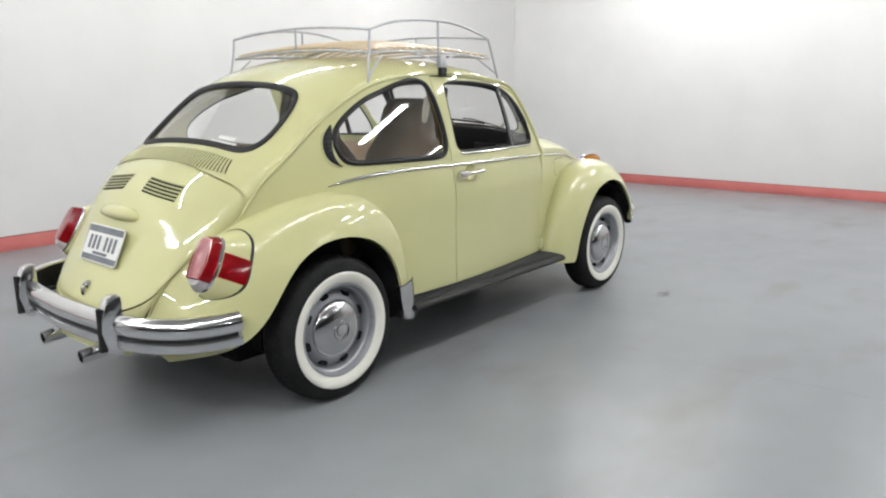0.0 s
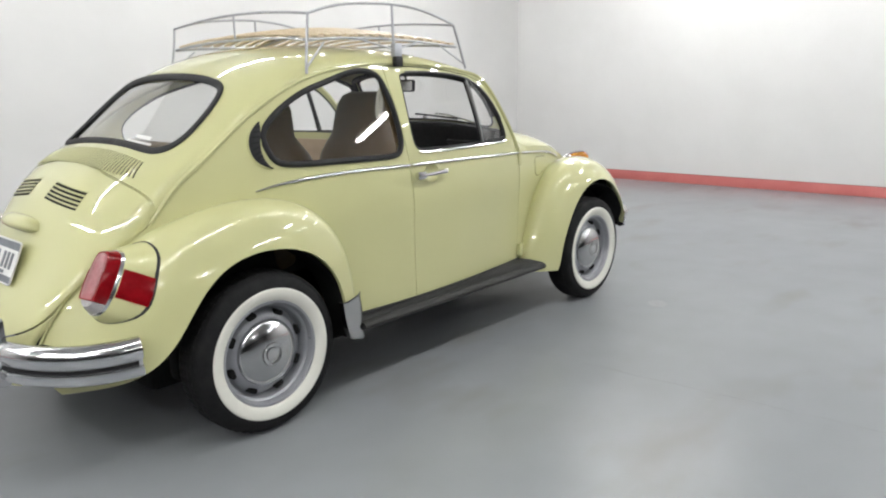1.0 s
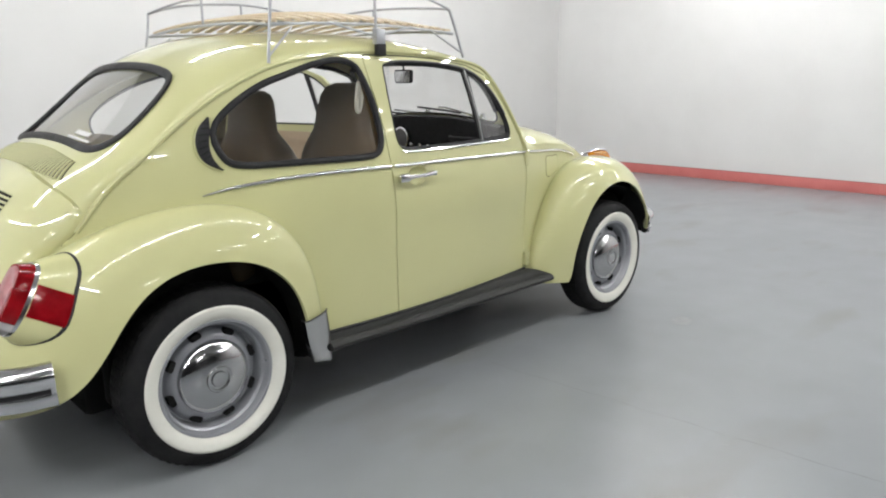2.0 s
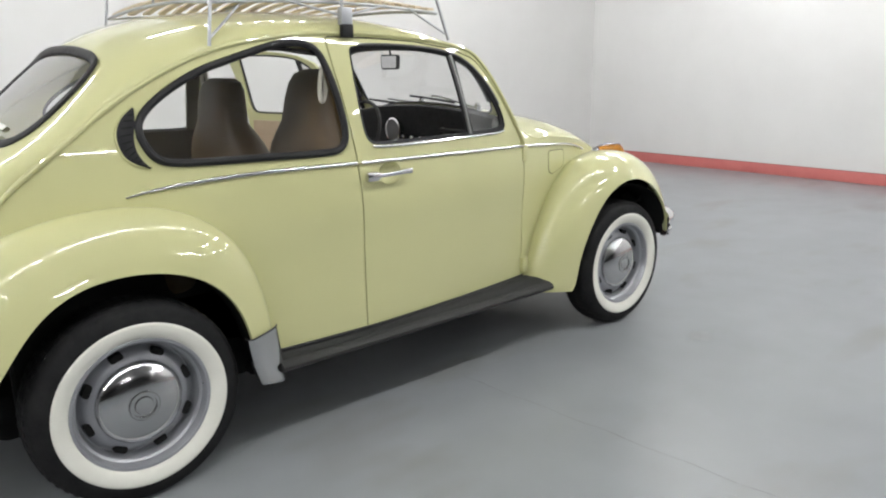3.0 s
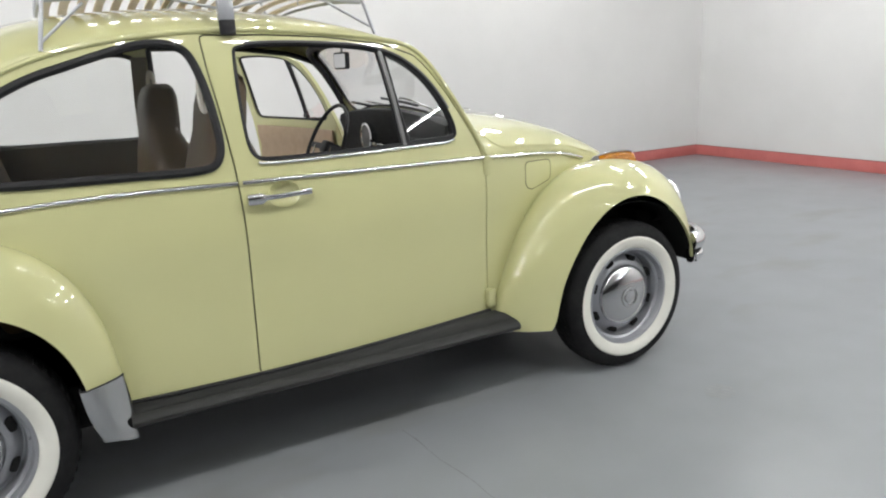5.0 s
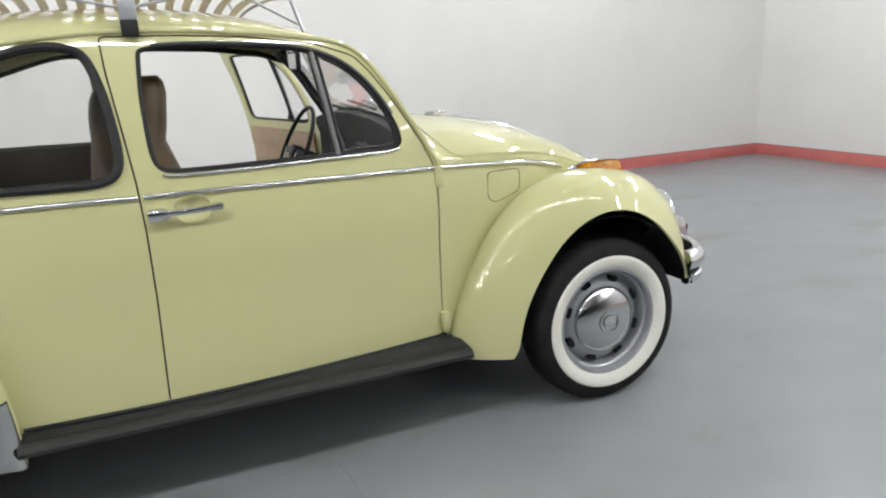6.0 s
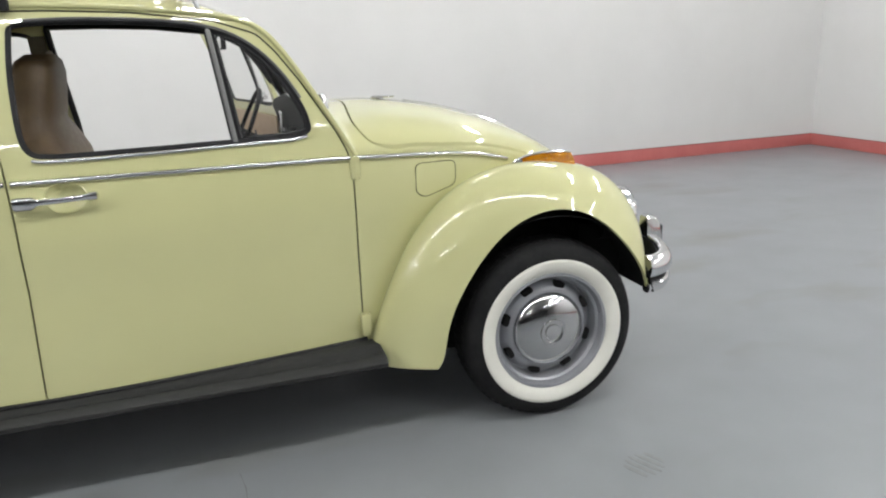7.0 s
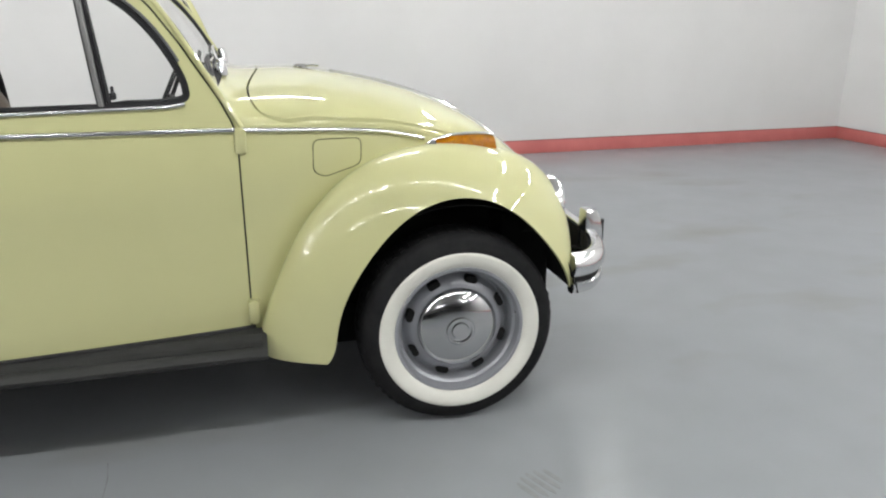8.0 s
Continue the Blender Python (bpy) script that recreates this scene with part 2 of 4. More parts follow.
def solo(name, me, material, label, category, kind="", group=""):
    ob = new(name, me)
    me.materials.clear()
    me.materials.append(material)
    return tagged(ob, label, category, group, kind)


# ---- the room ----
CORNER, SKEW = (8.005, 3.952), -1.37      # where the two walls meet; degrees between the car and the walls
ROOM = pose(CORNER[0], CORNER[1], 0, 0, 0, -SKEW)   # x: along the long wall, y: out of it
LONG, DEEP, HIGH = 24.0, 24.0, 3.6
SKIRT = 0.123


def room_piece(name, lo, hi, material, label, category, bevel=0.0):
    ob = solo(name, box(lo, hi, bevel), material, label, category, "structure")
    ob.matrix_basis = ROOM
    return ob


room_piece("floor", (-LONG - 0.3, -DEEP - 0.3, -0.2), (0.3, 0.3, 0.0), FLOOR, "grey painted concrete floor with faint scuffs and tyre marks", "floor")
room_piece("wall_north", (-LONG, 0, 0), (0.2, 0.2, HIGH), WALLPAINT, "plain white painted wall above a red skirting band", "wall")
room_piece("wall_east", (0, -DEEP, 0), (0.2, 0, HIGH), WALLPAINT, "plain white painted wall above a red skirting band", "wall")
# south and west walls are added out of view, dark so the chrome mirrors darker
room_piece("wall_south", (-LONG, -DEEP - 0.2, 0), (0.2, -DEEP, HIGH), UNSEENWALL, "unseen dark wall added to close the room and darken reflections", "wall")
room_piece("wall_west", (-LONG - 0.2, -DEEP - 0.2, 0), (-LONG, 0.2, HIGH), UNSEENWALL, "unseen dark wall added to close the room and darken reflections", "wall")
room_piece("ceiling", (-LONG - 0.2, -DEEP - 0.2, HIGH), (0.2, 0.2, HIGH + 0.2), CEILPAINT, "white ceiling with rows of fluorescent lights", "ceiling")
room_piece("baseboard_north", (-LONG, -0.012, 0), (-0.012, 0.0, SKIRT), REDPAINT, "red painted skirting band along the white wall", "skirting", 0.003)
# thin dark line along the skirting's top edge
room_piece("dark_line_north", (-LONG, -0.015, SKIRT), (-0.015, 0.0, SKIRT + 0.006), DARKLINE, "thin dark edge along the top of the red skirting", "trim", 0.001)
room_piece("dark_line_east", (-0.015, -DEEP, SKIRT), (0.0, -0.0, SKIRT + 0.006), DARKLINE, "thin dark edge along the top of the red skirting", "trim", 0.001)
room_piece("baseboard_east", (-0.012, -DEEP, 0), (0.0, -0.0, SKIRT), REDPAINT, "red painted skirting band along the white wall", "skirting", 0.003)


def ceiling_light(half, tubes, label):
    t = thing("ceiling_light", label, "ceiling light", "rows of ceiling lights")
    part("housing", box((-half - .03, -0.035 - .035 * len(tubes), -0.06), (half + .03, 0.035 + .035 * len(tubes), 0), 0.01), CEILPAINT, t)
    for y in tubes:
        part("tube", moved(lathe([(0.0, -half), (0.013, .005 - half), (0.013, half - .005), (0.0, half)], 12, "x"), Matrix.Translation((0, y, -0.083))), TUBE_LIGHT, t)
    return t


# a row of short twin lights ahead of the car, long ones across the hall at both ends, along it and far off
SHORT = [(-3.2, y, 90) for y in (-1.0, -3.7, -6.5, -9.5)]
FULL = [(-1.2, y, 90) for y in (-3.1, -6.8, -10.5)] + [(x, y, 90) for x in (-12.2, -14.7) for y in (-1.4, -4.6, -7.8)]
FULL += [(x, -6.45, 0) for x in (-5.3, -8.1, -10.7, -13.3)] + [(x, -1.9, 0) for x in (-6.4, -10.0)] + [(x, -13.2, 0) for x in (-2.6, -9.0)]
for spots, half, tubes, label in ((SHORT, .60, (-.04, .04), "short white fluorescent ceiling light with two bare tubes"),
                                  (FULL, 1.19, (0,), "long white fluorescent ceiling light with one bare tube")):
    first = None
    for x, y, turn in spots:
        m = ROOM @ pose(x, y, HIGH, 0, 0, turn)
        if first is None:
            first = ceiling_light(half, tubes, label)
            first.matrix_basis = m
        else:
            copy_thing(first, m)


# ---- the car: surfaces ----
# x forward from the rear axle, y to the car's left, z up
def table(rows):
    D = spline(rows, 400)
    return lambda x: np.interp(x, D[:, 0], D[:, 1])


WAIST = table([(-0.80, .32), (-0.6, .43), (-0.45, .495), (-0.3, .545), (-0.1, .595), (0.1, .628), (0.4, .655), (0.85, .668), (1.3, .645),
               (1.78, .59), (2.1, .522), (2.4, .452), (2.7, .37), (2.95, .25)])


def half_width(x, z):
    """Half the body's width at x and height z, below the drip rail."""
    up = np.maximum(0, (z - 0.85) / 0.55) ** 1.8 * 0.125
    low = np.maximum(0, (0.85 - z) / 0.5) * 0.02 * np.clip((1.75 - x) / 0.9, 0, 1)
    swell = 0.009 * np.exp(-((z - 0.80) / 0.10) ** 2)
    return WAIST(x) - up + low + swell


RAIL = [(-.335, .845), (-.233, .970), (-.12, 1.060), (0.0, 1.155), (.15, 1.250), (.33, 1.333), (.54, 1.385), (.85, 1.413), (1.2, 1.402),
        (1.42, 1.377), (1.548, 1.332), (1.655, 1.188), (1.752, 1.02), (1.79, .952)]
TAIL_EDGE = [(-.735, .34, .32), (-.70, .37, .45), (-.60, .43, .60), (-.48, .485, .73)]
HOOD_EDGE = [(1.90, .562, .944), (2.12, .517, .934), (2.33, .462, .895), (2.55, .405, .81), (2.74, .345, .67), (2.87, .26, .50), (2.91, .20, .34)]
EDGE = TAIL_EDGE + [(x, float(half_width(x, z)), z) for x, z in RAIL] + HOOD_EDGE
CENTRE = [(-.80, .32), (-.777, .45), (-.703, .58), (-.594, .76), (-.505, .915), (-.372, 1.027), (-.236, 1.101), (-.072, 1.235), (.066, 1.358), (.22, 1.437),
          (.45, 1.488), (.85, 1.507), (1.2, 1.477), (1.42, 1.418), (1.55, 1.325), (1.648, 1.202), (1.722, 1.100), (1.872, 1.084), (2.0, 1.08), (2.2, 1.048),
          (2.42, .985), (2.62, .89), (2.80, .75), (2.92, .58), (2.96, .34)]
NU, NV = 241, 33
edge = spline(EDGE, NU)
centre = spline(CENTRE, NU)
TOP = np.zeros((NU, 2 * NV - 1, 3))
for j in range(2 * NV - 1):
    a = (j - (NV - 1)) / (NV - 1) * math.pi / 2
    h = 1 - math.cos(a)
    TOP[:, j, 0] = centre[:, 0] + (edge[:, 0] - centre[:, 0]) * h
    TOP[:, j, 1] = -edge[:, 1] * math.sin(a)
    TOP[:, j, 2] = centre[:, 1] + (edge[:, 2] - centre[:, 1]) * h
top_sheet = grid_mesh("top", TOP)
up_ref = np.argmax(edge[:, 0] > -0.43)
SIDE_X = np.concatenate((np.linspace(-.415, 1.70, 156), np.linspace(1.71, 1.79, 12), np.linspace(1.80, 2.80, 60)))
top_z = np.interp(SIDE_X, edge[up_ref - 1:, 0], edge[up_ref - 1:, 2])
SIDE = np.zeros((len(SIDE_X), 50, 3))
for i, x in enumerate(SIDE_X):
    zs = np.linspace(0.335, top_z[i], 50)
    w = half_width(x, zs)
    pull = np.interp(x, edge[up_ref - 1:, 0], edge[up_ref - 1:, 1]) - half_width(x, top_z[i])   # meets the upper sheet exactly
    SIDE[i] = np.stack((np.full(50, x), -(w + pull * np.linspace(0, 1, 50) ** 3), zs), 1)
side_sheet = grid_mesh("side", SIDE)
for sheet, test in ((top_sheet, lambda n: n[2] < 0), (side_sheet, lambda n: n[1] > 0)):
    mean = np.mean([tuple(p.normal) for p in sheet.polygons], axis=0)
    if test(mean):
        sheet.flip_normals()
for me in (top_sheet, side_sheet):
    me.materials.append(PAINT)
    me.materials.append(LINING)
top_solid = evaluated(top_sheet, ("SOLIDIFY", (0.010, -1, 1)))
side_solid = evaluated(side_sheet, ("SOLIDIFY", (0.022, -1, 1)))

# outlines, on the car's own side and end views
DOOR = np.array([(.846, .346), (1.776, .346), (1.776, .60), (1.776, .925), (1.765, .965), (1.735, 1.03), (1.64, 1.185), (1.578, 1.272), (1.53, 1.322), (1.41, 1.362), (1.2, 1.388),
                 (1.0, 1.397), (.80, 1.398), (.806, 1.30), (.826, 1.14), (.842, 1.0), (.85, .86), (.852, .66)])
DOOR = rounded(DOOR, 0.015, 3)
DOORWIN = closed([(.890, 1.335), (.918, 1.366), (1.04, 1.371), (1.18, 1.367), (1.36, 1.350), (1.490, 1.302), (1.583, 1.213), (1.643, 1.112), (1.658, 1.058),
                  (1.626, 1.023), (1.45, 1.019), (1.25, 1.018), (1.08, 1.017), (.96, 1.018), (.912, 1.029), (.890, 1.07), (.884, 1.16), (.884, 1.25)], 90)
QUARTER = closed([(.118, 1.145), (.120, 1.075), (.154, 1.026), (.228, 1.009), (.35, 1.006), (.48, 1.005), (.62, 1.003), (.742, 1.004), (.794, 1.024), (.811, 1.075), (.806, 1.16), (.793, 1.245),
                  (.766, 1.335), (.722, 1.372), (.633, 1.378), (.50, 1.346), (.41, 1.318), (.322, 1.288), (.203, 1.224)], 100)
REARWIN_HALF = [(0, 1.108), (.14, 1.105), (.26, 1.096), (.35, 1.086), (.415, 1.088), (.450, 1.120), (.457, 1.175), (.447, 1.240), (.422, 1.290), (.36, 1.324), (.20, 1.348)]
REARWIN = closed([(-y, z) for y, z in REARWIN_HALF] + [(0, 1.355)] + [(y, z) for y, z in REARWIN_HALF[:0:-1]], 110)
SCREEN_HALF = [(0, 1.118), (.16, 1.114), (.30, 1.100), (.40, 1.085), (.465, 1.095), (.487, 1.14), (.487, 1.20), (.472, 1.28), (.445, 1.335), (.39, 1.362), (.24, 1.383)]
SCREEN = closed([(-y, z) for y, z in SCREEN_HALF] + [(0, 1.390)] + [(y, z) for y, z in SCREEN_HALF[:0:-1]], 110)
LID_HALF = [(0, 1.040), (.12, 1.034), (.24, 1.017), (.36, .994), (.480, .960), (.537, .918), (.543, .865), (.527, .805), (.484, .71), (.431, .61), (.378, .53), (.265, .482), (.13, .460)]
LID = closed([(y, z) for y, z in LID_HALF] + [(0, .455)] + [(-y, z) for y, z in LID_HALF[:0:-1]], 120)
BONNET_HALF = [(1.850, 0), (1.843, .15), (1.826, .30), (1.815, .42), (1.819, .49), (1.833, .535), (1.864, .556), (1.93, .551), (2.0, .535), (2.12, .511), (2.33, .454), (2.55, .395), (2.74, .33), (2.85, .24), (2.90, .12)]
BONNET = closed([(x, y) for x, y in BONNET_HALF] + [(2.92, 0)] + [(x, -y) for x, y in BONNET_HALF[:0:-1]], 140)


def wheel_well(x, r):
    return moved(lathe([(0, -1), (r, -1), (r, -0.2), (0, -0.2)], 40), Matrix.Translation((x, 0, 0.33)))


rear_cut, front_cut = (-1.3, 0.35), (1.15, 2.3)
body_top = cut(top_solid, prism(REARWIN, "yz", *rear_cut), prism(SCREEN, "yz", *front_cut), prism(inset(LID, -0.0045), "yz", -1.3, -0.25), prism(inset(BONNET, -0.0045), "xy", 0.2, 1.4))
lid_mesh = common(top_solid, prism(inset(LID, 0.002), "yz", -1.3, -0.25))
bonnet_mesh = common(top_solid, prism(inset(BONNET, 0.002), "xy", 0.2, 1.4))
body_side = cut(side_solid, prism(inset(DOOR, -0.003), "xz", -0.9, -0.3), prism(QUARTER, "xz", -0.9, -0.3), wheel_well(0.0, .405), wheel_well(2.4, .45))
door_mesh = cut(common(side_solid, prism(inset(DOOR, 0.002), "xz", -0.9, -0.3)), prism(DOORWIN, "xz", -0.9, -0.3), prism([(.982 + .0505 * math.cos(a), .912 + .0425 * math.sin(a)) for a in np.linspace(0, 2 * math.pi, 36, endpoint=False)], "xz", -0.9, -0.3))


def pane_from(sheet, outline, plane, lo, hi, deep):
    thick = evaluated(sheet, ("SOLIDIFY", (0.004, -1)))
    pane = common(thick, prism(outline, plane, lo, hi))
    bm = bmesh.new()
    bm.from_mesh(pane)
    shift = {"side": (0, deep, 0), "rear": (deep * 0.6, 0, -deep * 0.8), "front": (-deep * 0.6, 0, -deep * 0.8)}[
        "side" if plane == "xz" else "rear" if lo < 0 else "front"]
    bmesh.ops.translate(bm, verts=bm.verts, vec=shift)
    bm.to_mesh(pane)
    bm.free()
    return pane


from mathutils.bvhtree import BVHTree


def tree_of(me):
    bm = bmesh.new()
    bm.from_mesh(me)
    t = BVHTree.FromBMesh(bm)
    bm.free()
    return t


TOP_TREE, SIDE_TREE = tree_of(top_sheet), tree_of(side_sheet)


def on_side(x, z, out=0.0):
    p, n, _, _ = SIDE_TREE.ray_cast(Vector((x, -2, z)), Vector((0, 1, 0)))
    return np.array((x, (p.y if p else -float(half_width(x, z))) - out, z))


def on_rear(y, z, out=0.0):
    p, n, _, _ = TOP_TREE.ray_cast(Vector((-2, y, z)), Vector((1, 0, 0)))
    n = n if n.x < 0 else -n
    return np.array(p + n * out)


def on_front(y, z, out=0.0):
    p, n, _, _ = TOP_TREE.ray_cast(Vector((4, y, z)), Vector((-1, 0, 0)))
    n = n if n.x > 0 else -n
    return np.array(p + n * out)


def on_top(x, y, out=0.0):
    p, n, _, _ = TOP_TREE.ray_cast(Vector((x, y, 3)), Vector((0, 0, -1)))
    n = n if n.z > 0 else -n
    return np.array(p + n * out)


# ---- the car: parts ----
car = thing("car", "pale yellow vintage two-door saloon car with roof rack, driver's door open", "car")
part("upper_body", body_top, [PAINT, LINING], car)
part("side_panel", body_side, [PAINT, LINING], car)
part("side_panel", mirrored(body_side), [PAINT, LINING], car)
lid = part("engine_lid", lid_mesh, [PAINT, LINING], car)
bonnet = part("bonnet", bonnet_mesh, [PAINT, LINING], car)
door = part("door", door_mesh, [PAINT, LINING], car)

HINGE, SWING = Vector((1.785, 0.65, 0)), 73.0
OPEN = Matrix.Translation(HINGE) @ Matrix.Rotation(radians(-SWING), 4, "Z") @ Matrix.Translation(-HINGE)
far_door = part("door", moved(mirrored(door_mesh), OPEN), [PAINT, LINING], car, "open door with tan trim panel")


def both(name, me, material, parent=None, label=""):
    a = part(name, me, material, parent or car, label)
    part(name, mirrored(me), material, parent or car, label)
    return a


# drip rails
rail_path = [(x, -float(half_width(x, z)) - 0.004, z) for x, z in spline(RAIL, 90)]
both("drip_rail", tube(rail_path, 0.0075, 8), PAINT)

# fenders: root on the body, crest, and lip at the wheel
def relaxed(curve, degree=9):
    """The curve with its small waves evened out by a smooth polynomial in its length."""
    c = np.array(curve)
    d = np.concatenate(([0], np.cumsum(np.linalg.norm(np.diff(c, axis=0), axis=1))))
    u = 2 * d / d[-1] - 1
    weight = np.ones(len(c))
    weight[:3] = weight[-3:] = 4
    k = np.polynomial.chebyshev.chebfit(u, c, degree, w=weight)
    return np.polynomial.chebyshev.chebval(u, k).T


def rounded_section(row, n=24, times=14):
    """The section resampled evenly and eased, its ends held."""
    P = np.array(row)
    d = np.concatenate(([0], np.cumsum(np.linalg.norm(np.diff(P, axis=0), axis=1))))
    P = np.stack([np.interp(np.linspace(0, d[-1], n), d, P[:, i]) for i in range(3)], 1)
    for _ in range(times):
        P[1:-1] = P[1:-1] * 0.5 + (P[:-2] + P[2:]) * 0.25
    return list(P)


FENDER_ARC = radians(66)      # the section still leans inwards at the wheel lip


def fender(root, crest, lip, inboard=0.55, lift=0.010, edge_in=0.014):
    n, k = 110, 14
    R, K, L = relaxed(spline(root, n)), relaxed(spline(crest, n)), relaxed(spline(lip, n))
    G = []
    away = (K - L) * [1, 0, 1]
    away /= np.linalg.norm(away, axis=1)[:, None]
    K = K + away * lift
    K[:, 1] = R[:, 1] + (K[:, 1] - R[:, 1]) * inboard
    for r, c, l in zip(R, K, L):
        row = []
        for s in np.linspace(0, 1, 8)[:-1]:
            q = r + (c - r) * s
            q[[0, 2]] = c[[0, 2]] - (c - r)[[0, 2]] * (1 - s) ** 2
            row.append(q)
        for a in np.linspace(0, FENDER_ARC, k):
            q = c + (l - c) * (1 - math.cos(a)) / (1 - math.cos(FENDER_ARC))
            q[1] = c[1] + (l[1] - c[1]) * math.sin(a) / math.sin(FENDER_ARC)
            row.append(q)
        row = rounded_section(row)
        row.append(l + np.array((0, 0.006, 0)) + (l - c) * [0.012, 0, 0.012])
        row.append(l + np.array((0, edge_in, 0)) + (l - c) * [0.014, 0, 0.014])
        G.append(row)
    me = grid_mesh("fender", G)
    if np.mean([p.normal.y for p in me.polygons]) > 0:
        me.flip_normals()
    me.materials.append(PAINT)
    me.materials.append(BLACK)
    return evaluated(me, ("SOLIDIFY", (0.004, -1, 1)))


def rooted(pts):
    return [(x, -float(half_width(x, z)) + 0.012, z) for x, z in pts]


REAR_ROOT = rooted([(.43, .28), (.43, .39), (.415, .52), (.385, .63), (.335, .735), (.265, .818), (.165, .868), (.045, .887), (-.075, .883), (-.20, .861), (-.30, .832)]) + \
    [(-.40, -.485, .795), (-.50, -.45, .71), (-.60, -.41, .60), (-.68, -.38, .47), (-.72, -.345, .34)]
REAR_CREST = [(.455, -.730, .262), (.449, -.730, .38), (.432, -.730, .512), (.402, -.727, .63), (.357, -.717, .735), (.290, -.70, .815), (.195, -.685, .870), (.075, -.675, .898), (-.05, -.668, .900),
              (-.175, -.66, .880), (-.295, -.65, .838), (-.40, -.635, .770), (-.495, -.617, .675), (-.575, -.598, .565), (-.64, -.565, .455), (-.70, -.50, .345)]
REAR_LIP = [(.384, -.760, .280), (.352, -.767, .375), (.335, -.768, .487), (.305, -.768, .570), (.252, -.768, .634), (.178, -.768, .685), (.09, -.768, .716), (-.005, -.768, .727), (-.10, -.768, .716),
            (-.19, -.768, .685), (-.268, -.766, .628), (-.325, -.762, .552), (-.378, -.750, .465), (-.455, -.725, .395), (-.56, -.665, .350), (-.685, -.53, .322)]
FRONT_ROOT = rooted([(1.795, .270), (1.803, .34), (1.838, .425), (1.875, .51), (1.925, .60), (1.985, .68), (2.065, .755), (2.16, .812), (2.26, .845), (2.37, .850), (2.49, .826)]) + \
    [(2.60, -.395, .785), (2.70, -.375, .695), (2.77, -.36, .59), (2.80, -.35, .49), (2.80, -.35, .415)]
FRONT_CREST = [(1.800, -.665, .274), (1.805, -.672, .345), (1.834, -.678, .435), (1.868, -.68, .52), (1.915, -.68, .615), (1.975, -.676, .70), (2.055, -.668, .777), (2.15, -.655, .836), (2.255, -.64, .864), (2.37, -.63, .875),
               (2.49, -.63, .870), (2.61, -.63, .842), (2.71, -.63, .788), (2.778, -.63, .70), (2.808, -.63, .565), (2.812, -.62, .435)]
FRONT_LIP = [(1.985, -.728, .257), (2.008, -.732, .298), (2.020, -.736, .372), (2.046, -.740, .455), (2.085, -.740, .528), (2.130, -.738, .592), (2.188, -.736, .655), (2.260, -.740, .711), (2.345, -.748, .745), (2.43, -.754, .750),
             (2.51, -.758, .722), (2.585, -.760, .674), (2.65, -.757, .610), (2.705, -.748, .540), (2.742, -.735, .48), (2.762, -.72, .43)]
rear_fender_mesh = fender(REAR_ROOT, REAR_CREST, REAR_LIP)
both("rear_fender", rear_fender_mesh, [PAINT, BLACK])
both("front_fender", fender(FRONT_ROOT, FRONT_CREST, FRONT_LIP), [PAINT, BLACK])

# underbody, wheel housings and floor pan keep the light out
part("floor_pan", joined(box((.45, -.50, .17), (1.80, .50, .345), 0.06, 3), box((.45, -.60, .28), (1.80, .60, .345), 0.02), box((-.35, -.46, .19), (2.30, .46, .345), 0.03)), BLACK, car)
part("engine_bay", box((-.62, -.33, .36), (-.30, .33, .62), 0.03), BLACK, car)
part("luggage_bay", box((1.95, -.36, .22), (2.70, .36, .62), 0.03), BLACK, car)
both("wheel_housing", box((-.30, -.57, .25), (.46, -.50, .80), 0.02), BLACK)
both("wheel_housing", box((1.96, -.44, .24), (2.70, -.38, .74), 0.02), BLACK)
both("splash_panel", box((2.58, -.56, .36), (2.755, -.36, .64), 0.02), BLACK)
for x in (0.0, 2.4):
    part("axle", tube([(x, y, .30) for y in np.linspace(-.62, .62, 6)], 0.035, 12, up=(0, 0, 1)), BLACK, car)

for x, r, a0, a1 in ((0.0, .405, -0.12, math.pi - 0.45), (2.4, .402, 0.22, math.pi - 0.1)):
    arc = [[(x + r * math.cos(a), y, .317 + r * math.sin(a)) for y in (-.715, -.60, -.36)] for a in np.linspace(a0, a1, 40)]
    both("wheel_liner", evaluated(grid_mesh("liner", arc), ("SOLIDIFY", (0.004, 0))), BLACK)


